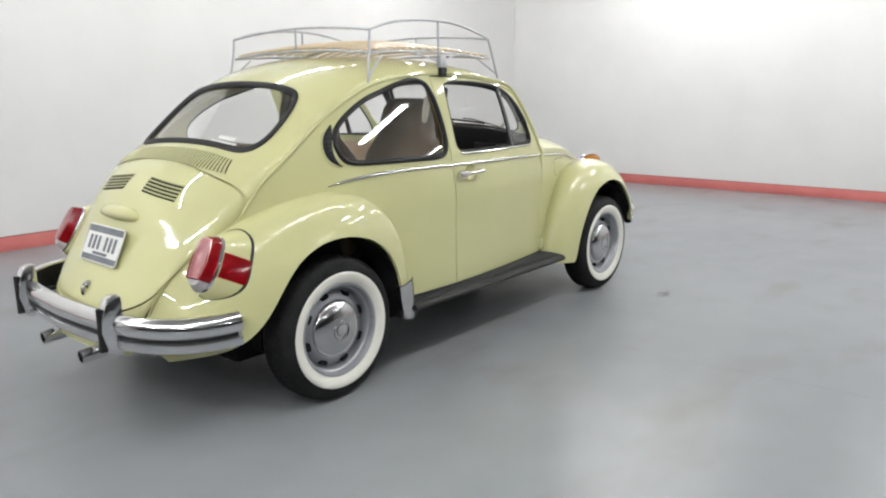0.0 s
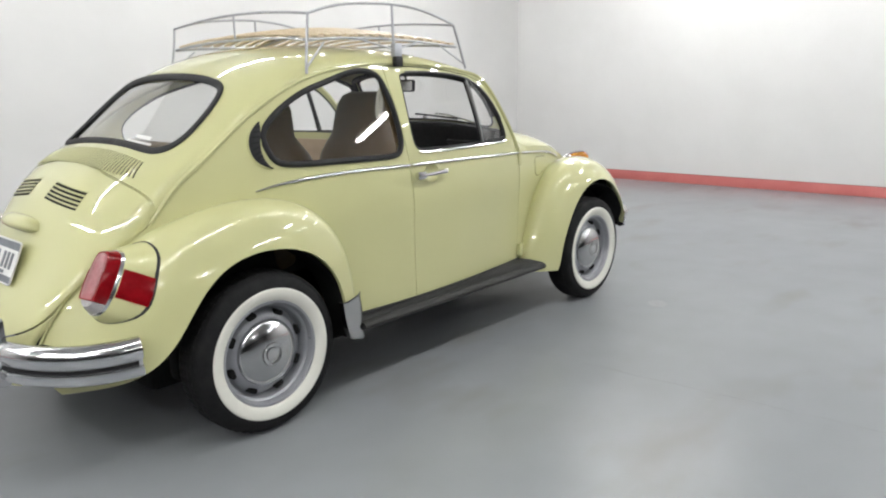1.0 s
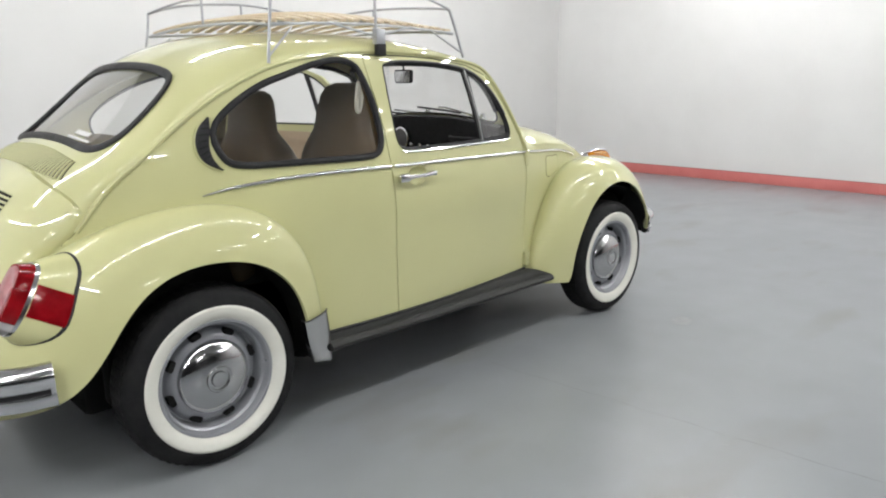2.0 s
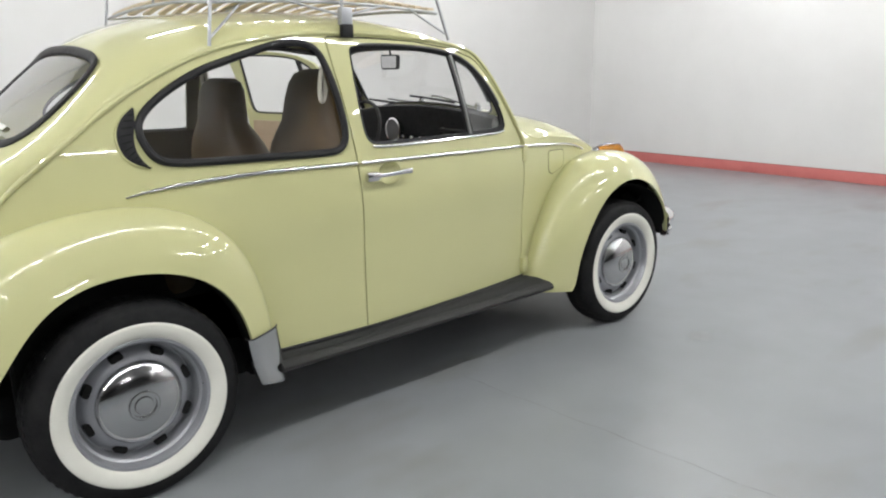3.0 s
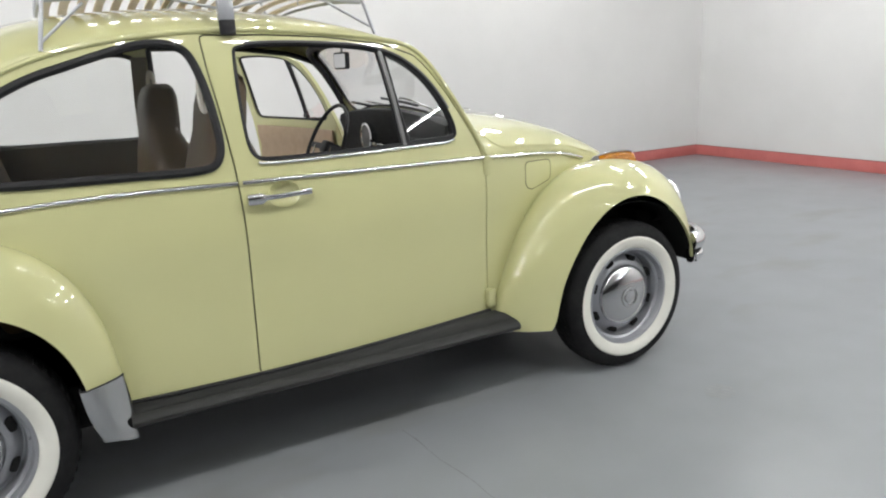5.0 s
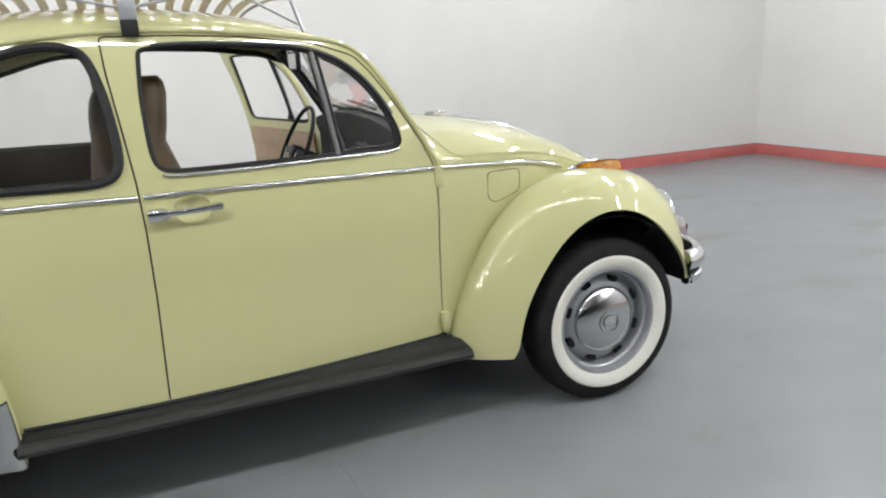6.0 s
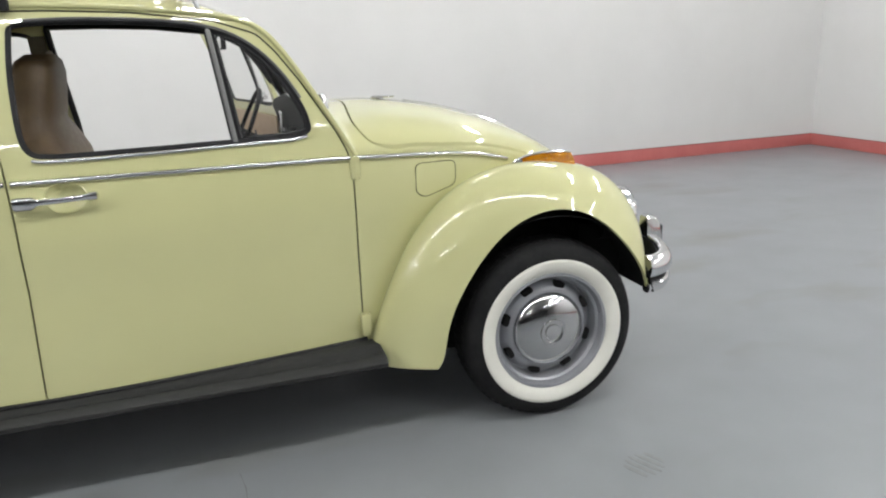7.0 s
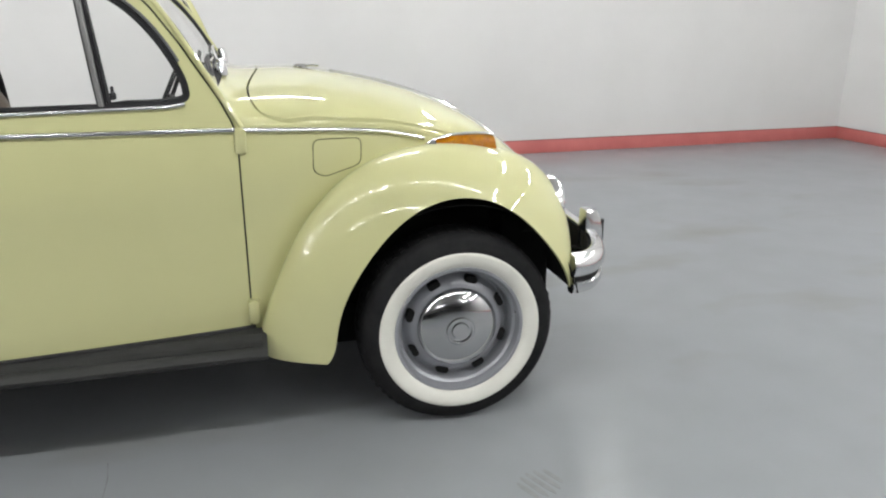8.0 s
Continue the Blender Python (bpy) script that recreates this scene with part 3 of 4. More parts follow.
# wheels
def wheel():
    t = new("wheel")
    part("tyre", lathe([(.205, -.066), (.215, -.076), (.232, -.083), (.250, -.085), (.268, -.084), (.290, -.078), (.302, -.070), (.309, -.058), (.3140, -.040), (.316, 0), (.3140, .040), (.309, .058),
                        (.302, .070), (.29, .078), (.25, .082), (.205, .07)], 72), TYRE, t)
    tread = []
    for i in range(60):
        a = i / 60 * 2 * math.pi
        for y in (-.034, -.012, .012, .034):
            b = box((-.009, y - .010, .310), (.006, y + .010, .3155 if abs(y) > .02 else .3168), 0.0008, 1)
            tread.append(moved(b, Matrix.Rotation(a + (0.03 if abs(y) > .05 else 0), 4, "Y")))
    tr = part("tread", joined(*tread), TYRE, t)
    tagged(tr, kind="stuff")
    part("whitewall", lathe([(.203, -.0675), (.208, -.0735), (.218, -.0800), (.232, -.0855), (.246, -.0875), (.254, -.0872), (.257, -.0850), (.257, -.080)], 72), WHITEWALL, t)
    rim = lathe([(.206, -.066), (.209, -.071), (.206, -.075), (.198, -.074), (.194, -.066), (.190, -.050), (.184, -.046), (.181, -.040), (.179, -.012), (.175, -.004), (.170, -.004), (.162, -.016),
                 (.147, -.032), (.132, -.036), (.120, -.034), (.05, -.034), (.0, -.034)], 72)
    part("rim", rim, STEEL, t)
    for i in range(8):
        a = i * math.pi / 4 + 0.25
        slot = prism(rounded([(-.0205, .146), (.0205, .146), (.0205, .167), (-.0205, .167)], 0.010, 4), "xz", -.0345, -.006)
        bend = moved(slot, Matrix.Rotation(a, 4, "Y"))
        part("slot", bend, BLACK, t)
    part("hubcap", lathe([(.129, -.036), (.1285, -.044), (.124, -.052), (.113, -.060), (.096, -.068), (.075, -.0745), (.052, -.0785), (.047, -.0790), (.046, -.0770), (.043, -.0770), (.02, -.0775), (0, -.0776)], 72), HUBCHROME, t)
    emblem = joined(lathe([(.0445, -.0765), (.0435, -.0845), (.0375, -.0845), (.0365, -.0765)], 40), lathe([(.029, -.0765), (.026, -.0830), (.012, -.0815), (0, -.0815)], 32))
    part("emblem", emblem, HUBCHROME, t, "raised plain round chrome emblem")
    part("valve", tube([(.185, -.050, .05), (.180, -.068, .05)], 0.003, 6, up=(1, 0, 0)), CHROME, t)
    return t


AXLE_Z = 0.3172
w0 = wheel()
w0.parent = car
for i, (x, y, turn, spin) in enumerate(((0, -.660, 0, 12), (2.4, -.640, 0, 3), (0, .660, 180, 50), (2.4, .640, 180, 0))):
    m = Matrix.Translation((x, y, AXLE_Z)) @ Matrix.Rotation(radians(turn), 4, "Z") @ Matrix.Rotation(radians(spin), 4, "Y")
    if i == 0:
        w0.matrix_basis = m
    else:
        copy_thing(w0, m)

# running boards
def board_profile():
    return [(-.600, .312), (-.600, .345), (-.640, .345), (-.735, .340), (-.752, .334), (-.761, .324), (-.760, .314), (-.750, .306), (-.735, .304), (-.640, .306)]


board = [[(x, y + np.interp(x, (.42, 1.80), (-.012, .0)), z - np.interp(x, (.42, 1.80), (.006, 0.0))) for y, z in board_profile()] for x in np.linspace(.448, 1.815, 30)]
both("running_board", grid_mesh("board", board, wrap_v=True, caps=True), MAT_RUBBER)
for k in range(7):
    y = -.650 - k * 0.013
    both("rib", tube([(x, y + np.interp(x, (.42, 1.80), (-.012, 0)), .3435 - np.interp(x, (.42, 1.80), (.006, 0))) for x in np.linspace(.46, 1.80, 6)], 0.0028, 6), MAT_RUBBER)
both("sill_seal", tube([(x, -float(half_width(x, .346)) - .004, .3465) for x in np.linspace(.46, 1.785, 20)], 0.0065, 6), RUBBER)
# chrome stone guards low on the rear fenders
guard = []
for s in np.linspace(0, 1, 10):
    R, K, L = (spline(c, 110)[int(s * 12)] for c in (REAR_ROOT, REAR_CREST, REAR_LIP))
    row = []
    for a in np.linspace(0.12, FENDER_ARC, 12):
        q = K + (L - K) * (1 - math.cos(a)) / (1 - math.cos(FENDER_ARC))
        q[1] = K[1] + (L[1] - K[1]) * math.sin(a) / math.sin(FENDER_ARC)
        row.append(q + np.array((0.006, -0.008, 0)))
    row.append(L + np.array((-0.012, -0.006, 0)))
    row.append(L + np.array((-0.012, 0.02, 0)))
    guard.append(row)
both("stone_guard", evaluated(grid_mesh("guard", guard), ("SOLIDIFY", (0.003, 0))), HUBCHROME)
both("guard_seam", tube(guard[-1], 0.0028, 6, up=(0, 0.3, 1)), RUBBER)
both("fender_bead", tube([(x - .002, y - .01, z + .002) for x, y, z in spline(REAR_ROOT, 60)], 0.0045, 6), PAINT)
both("fender_bead", tube([(x + .0, y - .01, z + .002) for x, y, z in spline(FRONT_ROOT, 60)], 0.0045, 6), PAINT)


# window rubbers and panes
def side_ring(outline, r, out=0.002, n=8, squash=1.0):
    return sweep([on_side(x, z, out) for x, z in outline], ring_profile(r, n, squash), up=(0, 1, 0.01), wrap=True)


both("quarter_window_rubber", side_ring(inset(QUARTER, 0.004), 0.0128), RUBBER)
rim = np.array([on_side(x, z, -0.008) for x, z in QUARTER])
flat_fit = np.linalg.lstsq(np.stack((rim[:, 0], rim[:, 2], np.ones(len(rim))), 1), rim[:, 1], rcond=None)[0]
pane = prism(inset(QUARTER, -0.002), "xz", -0.002, 0.002)
for v in pane.vertices:
    v.co.y += flat_fit[0] * v.co.x + flat_fit[1] * v.co.z + flat_fit[2]
for me in (pane, mirrored(pane)):
    g = part("quarter_window", me, GLASS, car)
    g.visible_shadow = False
rear_ring = [on_rear(y, z, 0.002) for y, z in inset(REARWIN, -0.002)]
part("rear_window_rubber", sweep(rear_ring, ring_profile(0.0165, 12, 0.5), up=(1, 0, -0.6), wrap=True), RUBBER, car)
g = part("rear_window", pane_from(top_sheet, inset(REARWIN, -0.002), "yz", *rear_cut, 0.006), GLASS, car)
g.visible_shadow = False
screen_ring = [on_front(y, z, -0.004) for y, z in inset(SCREEN, 0.004)]
part("windscreen_trim", sweep([on_front(y, z, -0.026) for y, z in inset(SCREEN, -0.014) if z > 1.15], ring_profile(0.016, 10, 0.8), up=(1, 0, 0.8)), RUBBER, car)
part("windscreen_rubber", sweep(screen_ring, ring_profile(0.011, 10, 0.55), up=(1, 0, 0.8), wrap=True), RUBBER, car)
g = part("windscreen", pane_from(top_sheet, inset(SCREEN, -0.002), "yz", *front_cut, 0.006), GLASS, car)
g.visible_shadow = False

# half-round bright moulding
MOULD = [(-.002, -.0075)] + [(.0085 * math.sin(a), -.0075 * math.cos(a)) for a in np.linspace(0.12, math.pi - 0.12, 9)] + [(-.002, .0075)]

# door fittings, the same for the closed and the open door
VENT_TOP, VENT_LOW = (1.396, 1.343), (1.438, 1.020)


def vent_outline():
    inside = [p for p in inset(DOORWIN, 0.012) if p[0] > np.interp(p[1], (VENT_LOW[1], VENT_TOP[1]), (VENT_LOW[0], VENT_TOP[0])) + 0.012]
    return np.array(inside)


def door_fittings(d, place):
    put = lambda me: moved(me, place)
    part("window_rubber", put(side_ring(inset(DOORWIN, 0.001), 0.0036, -0.001)), RUBBER, d)
    low = [on_side(x, z, 0.004) for x, z in spline([(.915, 1.018), (.95, 1.0115), (1.1, 1.0105), (1.3, 1.0125), (1.5, 1.0155), (1.60, 1.0165), (1.645, 1.024)], 30)]
    part("window_trim", put(sweep(low, [(-.003, -.004), (.004, -.004), (.006, 0), (.004, .004), (-.003, .004)])), CHROME, d)
    high = [on_side(x, z, 0.001) for x, z in inset(DOORWIN, -0.006) if (z > 1.31 and x > .93) or (x > 1.4 and z > 1.12)]
    k0 = max(range(len(high)), key=lambda i: np.linalg.norm(high[(i + 1) % len(high)] - high[i]))
    part("window_trim", put(tube(high[k0 + 1:] + high[:k0 + 1], 0.0036, 6, up=(0, 1, 0.01))), BARGREY, d)
    part("window_seal", put(side_ring(inset(DOORWIN, 0.005), 0.006, -0.010)), RUBBER, d)
    part("vent_bar_seal", put(sweep([on_side(np.interp(q, (0, 1), (VENT_LOW[0], VENT_TOP[0])), np.interp(q, (0, 1), (VENT_LOW[1], VENT_TOP[1])), -0.014) for q in np.linspace(0, 1, 12)],
                                    [(-.012, -.004), (.012, -.004), (.012, .004), (-.012, .004)], up=(0, -1, 0))), RUBBER, d)
    bar = [on_side(np.interp(s, (0, 1), (VENT_LOW[0], VENT_TOP[0])), np.interp(s, (0, 1), (VENT_LOW[1], VENT_TOP[1])), -0.008) for s in np.linspace(0, 1, 12)]
    part("vent_bar", put(sweep(bar, [(-.007, -.008), (.007, -.008), (.007, .006), (.004, .009), (-.004, .009), (-.007, .006)], up=(0, -1, 0))), BARGREY, d)
    vo = vent_outline()
    edge3 = np.array([on_side(x, z, -0.010) for x, z in vo])
    fitted = np.linalg.lstsq(np.stack((edge3[:, 0], edge3[:, 2], np.ones(len(edge3))), 1), edge3[:, 1], rcond=None)[0]
    fitted += (.022, -.030, -.022 * 1.53 + .030 * 1.17)  # the pane stands a little ajar
    pane = prism(vo, "xz", -0.002, 0.002)
    for v in pane.vertices:
        v.co.y += fitted[0] * v.co.x + fitted[1] * v.co.z + fitted[2]
    g = part("vent_window", put(pane), GLASS, d)
    g.visible_shadow = False
    part("vent_frame", put(sweep([on_side(x, z, -0.011) for x, z in vo], ring_profile(0.0065, 8), up=(0, 1, 0.01), wrap=True)), RUBBER, d)
    catch = joined(box((1.454, -.590, 1.036), (1.470, -.562, 1.056), 0.005), box((1.458, -.578, 1.052), (1.466, -.566, 1.072), 0.003))
    part("vent_catch", put(catch), RUBBER, d)
    belt = [(x, z) for x, z in spline([(.856, .960), (1.1, .9585), (1.35, .955), (1.6, .9505), (1.77, .9465)], 40)]
    part("belt_moulding", put(sweep([on_side(x, z, 0.003) for x, z in belt], MOULD)), CHROME, d)
    # pull handle on a base, over a pressed hollow
    y0 = -float(half_width(.92, .91))
    hollow = lathe([(.0, .0240), (.02, .0210), (.034, .0130), (.043, .0040), (.0475, -.0004), (.050, .0010)], 32)
    hollow = moved(hollow, Matrix.Translation((.982, y0 + .0005, .912)) @ Matrix.Diagonal((1.1, 1, 0.92, 1)))
    part("handle_hollow", put(hollow), PAINT, d)
    grip = [[(x, y0 - o + w * math.copysign(abs(math.cos(a)) ** .6, math.cos(a)), z + h * math.copysign(abs(math.sin(a)) ** .6, math.sin(a))) for a in np.linspace(0, 2 * math.pi, 16, endpoint=False)] for x, o, z, w, h in
            ((.857, .026, .910, .004, .008), (.859, .028, .910, .010, .016), (.866, .029, .910, .012, .018), (.902, .030, .910, .012, .018), (.912, .031, .911, .009, .012), (.918, .033, .912, .006, .0085), (.96, .035, .913, .0055, .008),
             (1.01, .034, .915, .0055, .008), (1.036, .031, .916, .006, .0085), (1.046, .029, .9165, .008, .0105), (1.062, .027, .917, .008, .0105), (1.066, .025, .917, .003, .005))]
    h = part("handle", put(grid_mesh("grip", grip, wrap_v=True, caps=True)), CHROME, d, "chrome pull handle")
    part("handle_base", put(box((.872, y0 - .024, .902), (.905, y0 + .006, .922), 0.004)), CHROME, d)
    part("handle_base", put(box((1.035, y0 - .024, .907), (1.055, y0 + .006, .925), 0.004)), CHROME, d)
    inner = lambda x, z, d: on_side(x, z, -d)
    rows = [[inner(x, z, 0.030 + 0.006 * math.sin((z - .40) / .115 * math.pi) ** 2) for z in np.linspace(.40, .975, 41)] for x in np.linspace(.90, 1.70, 12)]
    t = part("trim_panel", put(evaluated(grid_mesh("trim", rows), ("SOLIDIFY", (0.010, 0)))), TAN, d, "tan vinyl trim panel")
    part("arm_rest", put(box((1.15, -.60, .70), (1.50, -.545, .755), 0.015, 3)), TAN, d)
    part("window_winder", put(joined(moved(lathe([(.02, 0), (.02, .02), (0, .02)], 16), Matrix.Translation((1.45, -.60, .80))), box((1.36, -.585, .793), (1.455, -.575, .807), 0.003))), CHROME, d)


door_fittings(door, Matrix.Identity(4))
door_fittings(far_door, OPEN @ MIRROR)
both("door_seal", side_ring([p for p in inset(DOOR, 0.004)], 0.012, -0.026), RUBBER)
for z, y in ((.914, -.590), (.400, -.606)):
    pin = moved(lathe([(0, -.039), (.008, -.038), (.0105, -.034), (.0105, .034), (.008, .038), (0, .039)], 14, "z"), Matrix.Translation((1.784, y, z)))
    both("hinge", joined(box((1.768, y - .010, z - .035), (1.800, y + .03, z + .035), 0.005), pin), PAINT)

# bright mouldings on the quarter panel, cowl and bonnet
rear_belt = spline([(.05, .923), (.09, .931), (.15, .9405), (.27, .952), (.45, .9605), (.65, .962), (.840, .960)], 50)
both("belt_moulding", sweep([on_side(x, z, 0.002) for x, z in rear_belt], MOULD, sizes=np.interp(np.linspace(0, 1, 50), (0, .45), (.35, 1))), CHROME)
front_belt = spline([(1.785, .9455), (1.9, .9385), (2.05, .930), (2.17, .919), (2.26, .903), (2.345, .880)], 40)
both("belt_moulding", sweep([(x, y, z) for x, y, z in [on_side(a, b, 0.003) for a, b in front_belt]], MOULD), CHROME)
part("bonnet_moulding", sweep([on_top(x, 0, 0.002) for x in np.linspace(2.10, 2.86, 40)], [(-.007, 0), (-.004, .003), (.004, .003), (.007, 0)]), CHROME, bonnet)
part("bonnet_badge", joined(box((1.985, -.02, 1.083), (2.065, .02, 1.090), 0.003), moved(lathe([(0, .012), (.02, .010), (.028, .002), (.028, -.004)], 20, "z"), Matrix.Translation((2.0, 0, 1.082)))), CHROME, bonnet)

# crescent vents behind the quarter windows
outer = spline([(.108, 1.180), (.071, 1.148), (.052, 1.099), (.062, 1.049), (.090, 1.022), (.128, 1.006)], 24)
inner = spline([(.108, 1.182), (.108, 1.150), (.098, 1.105), (.096, 1.068), (.106, 1.035), (.128, 1.005)], 24)
cres = np.concatenate((outer, inner[1:-1][::-1]))
cr = grid_mesh("cres", [[on_side(*(o + (i - o) * s), 0.004 + 0.004 * math.sin(s * math.pi)) for s in np.linspace(0, 1, 7)] for o, i in zip(outer, inner)])
both("crescent_vent", evaluated(cr, ("SOLIDIFY", (0.006, 0))), RUBBER)
both("crescent_frame", sweep([on_side(x, z, 0.003) for x, z in inset(cres, -0.004)], ring_profile(0.0035, 6), up=(0, 1, 0.01), wrap=True), PAINT)
for k in range(9):
    i = 3 + k * 2
    o, q = outer[i], inner[i]
    both("vent_slat", tube([on_side(*(o + (q - o) * s), 0.010) for s in (0.15, 0.5, 0.85)], 0.0022, 6, up=(0, 1, 0.1)), BLACK)

# fuel flap on the right-hand cowl
flap = rounded([(1.989, .904), (2.137, .901), (2.133, .822), (2.018, .792), (1.986, .810)], 0.022, 5)
part("fuel_flap", evaluated(grid_mesh("flap", [[on_side(*(np.mean(flap, 0) + (p - np.mean(flap, 0)) * s), 0.0025 - (0.004 if s > 1.0 else 0)) for s in (0.02, 0.5, 0.965, 1.012)] for p in flap], wrap_u=True), ("SOLIDIFY", (0.002, -1))), PAINT, car)
part("fuel_flap_gap", sweep([on_side(x, z, 0.0002) for x, z in flap], ring_profile(0.0017, 6, 0.5), up=(0, 1, 0.01), wrap=True), BLACK, car)

# front turn signals
SIG = ((2.350, .006, .880, .004), (2.375, .024, .876, .022), (2.41, .035, .872, .034), (2.45, .041, .869, .041), (2.50, .044, .865, .045), (2.535, .045, .862, .046), (2.552, .042, .862, .042), (2.556, .02, .862, .02))
sig_lens = [[(x, -.535 + w * math.sin(a), z0 - .012 + (h + .004) * math.cos(a)) for a in np.linspace(-1.75, 1.75, 21)] for x, w, z0, h in SIG]
both("signal_lens", grid_mesh("lens", sig_lens, caps=True), AMBER, label="amber turn signal lens")
sig_cap = [[(x, -.535 + (w + .002) * math.sin(a), z0 - .010 + (h + .006) * math.cos(a)) for a in np.linspace(-.36, .36, 9)] for x, w, z0, h in SIG[:7]]
both("signal_cap", evaluated(grid_mesh("cap", sig_cap), ("SOLIDIFY", (0.004, 0))), CHROME)
nose = [[(x - .012, -.535 + (w + .006) * math.sin(a), z0 - .014 + (h + .008) * math.cos(a)) for a in np.linspace(-1.8, 1.8, 15)] for x, w, z0, h in SIG[:2]]
both("signal_base", evaluated(grid_mesh("base", nose), ("SOLIDIFY", (0.004, 0))), CHROME)

# headlights
both("headlight_ring", moved(lathe([(.092, -.06), (.094, .0), (.092, .012), (.086, .018), (.080, .014)], 40, "x"), Matrix.Translation((2.751, -.545, .665))), CHROME)
both("headlight_bowl", moved(lathe([(.088, -.10), (.091, -.03), (.0, -.03)], 40, "x"), Matrix.Translation((2.746, -.545, .665))), BLACK)
both("headlight_lens", moved(lathe([(.083, .014), (.06, .021), (.03, .025), (0, .026)], 40, "x"), Matrix.Translation((2.751, -.545, .665))), CLEAR_LENS)

# bumpers: two chrome rolls with a black strip between
BLADE = [(-.012, -.050), (.008, -.052), (.020, -.046), (.026, -.032), (.024, -.016), (.014, -.010), (.014, .008), (.027, .014), (.034, .030), (.034, .046), (.028, .066), (.014, .080), (-.004, .084), (-.014, .080), (-.018, .060), (-.016, -.044)]


def bumper(name, pts, flip, overs):
    half = spline(pts, 36)
    path = np.concatenate((half, (half * [1, -1, 1])[::-1][1:]))
    prof = [((a if flip else -a), b) for a, b in BLADE]
    b = part(name, sweep(path, prof), CHROME, car)
    strip = [((a if flip else -a), c) for a, c in ((.012, -.009), (.017, -.008), (.017, .006), (.012, .007))]
    part("strip", sweep(path[1:-1], strip), RUBBER, b)
    back = [((a if flip else -a), c) for a, c in ((-.022, -.045), (-.0185, -.045), (-.0205, .072), (-.024, .072))]
    part("bumper_back", sweep(path[1:-1], back), BLACK, b)
    s = -1 if not flip else 1
    for y in (overs[1], -overs[1]):
        x0 = overs[0]
        rows = []
        for z, dx, w in ((-.098, .012, .014), (-.092, .030, .026), (-.06, .046, .030), (0, .056, .031), (.06, .052, .031), (.105, .040, .029), (.125, .026, .026), (.132, .008, .018)):
            rows.append([(x0 + d * s, y + c, overs[2] + z) for d, c in ((-.02, -w), (dx * .55, -w), (dx * .9, -w * .75), (dx, -w * .4), (dx, w * .4), (dx * .9, w * .75), (dx * .55, w), (-.02, w))])
        o = part("overrider", grid_mesh("over", rows, wrap_v=True, caps=True), CHROME, b)
        pad = [[(x0 + (d + .004) * s, y + c, overs[2] + z) for d, c in ((.03, -.012), (.054, -.012), (.060, 0), (.054, .012), (.03, .012))] for z in np.linspace(-.075, .09, 8)]
        part("pad", grid_mesh("pad", pad, wrap_v=True, caps=True), RUBBER, o)
    return b


bumper("rear_bumper", [(-.495, -.722, .435), (-.575, -.703, .432), (-.66, -.655, .43), (-.735, -.575, .43), (-.79, -.45, .43), (-.822, -.25, .43), (-.835, 0, .43)], False, (-.812, .385, .452))
bumper("front_bumper", [(2.775, -.690, .450), (2.82, -.682, .450), (2.870, -.645, .450), (2.915, -.57, .450), (2.953, -.45, .450), (2.973, -.25, .450), (2.983, 0, .450)], True, (2.955, .42, .47))
for y in (-.40, .40):
    part("bumper_bracket", sweep([(-.62, y, .45), (-.72, y, .46), (-.79, y, .44)], [(-.02, -.006), (.02, -.006), (.02, .006), (-.02, .006)]), BLACK, car)
    part("bumper_bracket", sweep([(2.72, y, .45), (2.85, y, .46), (2.98, y, .44)], [(-.02, -.006), (.02, -.006), (.02, .006), (-.02, .006)]), BLACK, car)
for y in (-.178, .178):
    part("exhaust_tip", moved(lathe([(.023, .15), (.023, .0), (.0285, .0), (.029, .15)], 24, "x"), Matrix.Translation((-.862, y, .308)) @ Matrix.Rotation(radians(-4), 4, "Y")), CHROME, car)
part("silencer", moved(lathe([(0, -.36), (.08, -.355), (.085, 0), (.08, .355), (0, .36)], 24), Matrix.Translation((-.50, 0, .41))), BLACK, car)


# tail lights
TL = Matrix.Translation((-.524, -.580, .680)) @ Matrix.Rotation(radians(10), 4, "Z") @ Matrix.Rotation(radians(30), 4, "Y") @ Matrix.Diagonal((1, .88, .93, 1))
# local: x ahead into the fender, y across, z up
tail_shape = closed([(-.060, -.085), (-.030, -.118), (.0, -.126), (.030, -.118), (.060, -.085), (.070, -.02), (.066, .05), (.052, .10), (.025, .120), (0, .124), (-.025, .120), (-.052, .10), (-.066, .05), (-.070, -.02)], 60)


def tail_slab(x0, x1, grow0, grow1, zlo=None, zhi=None):
    rows = []
    for x, g in ((x0, grow0), (x0 + (x1 - x0) * .5, grow0 + (grow1 - grow0) * .4), (x0 + (x1 - x0) * .85, grow0 + (grow1 - grow0) * .75), (x1, grow1)):
        rows.append([(-x, y - .30 * max(0, -x), z + .32 * max(0, -x)) for y, z in inset(tail_shape, g)])
    me = grid_mesh("slab", rows, wrap_v=True, caps=True)
    if zlo is not None:
        me = common(me, box((-.3, -.2, zlo), (.3, .2, zhi)))
    return moved(me, TL)


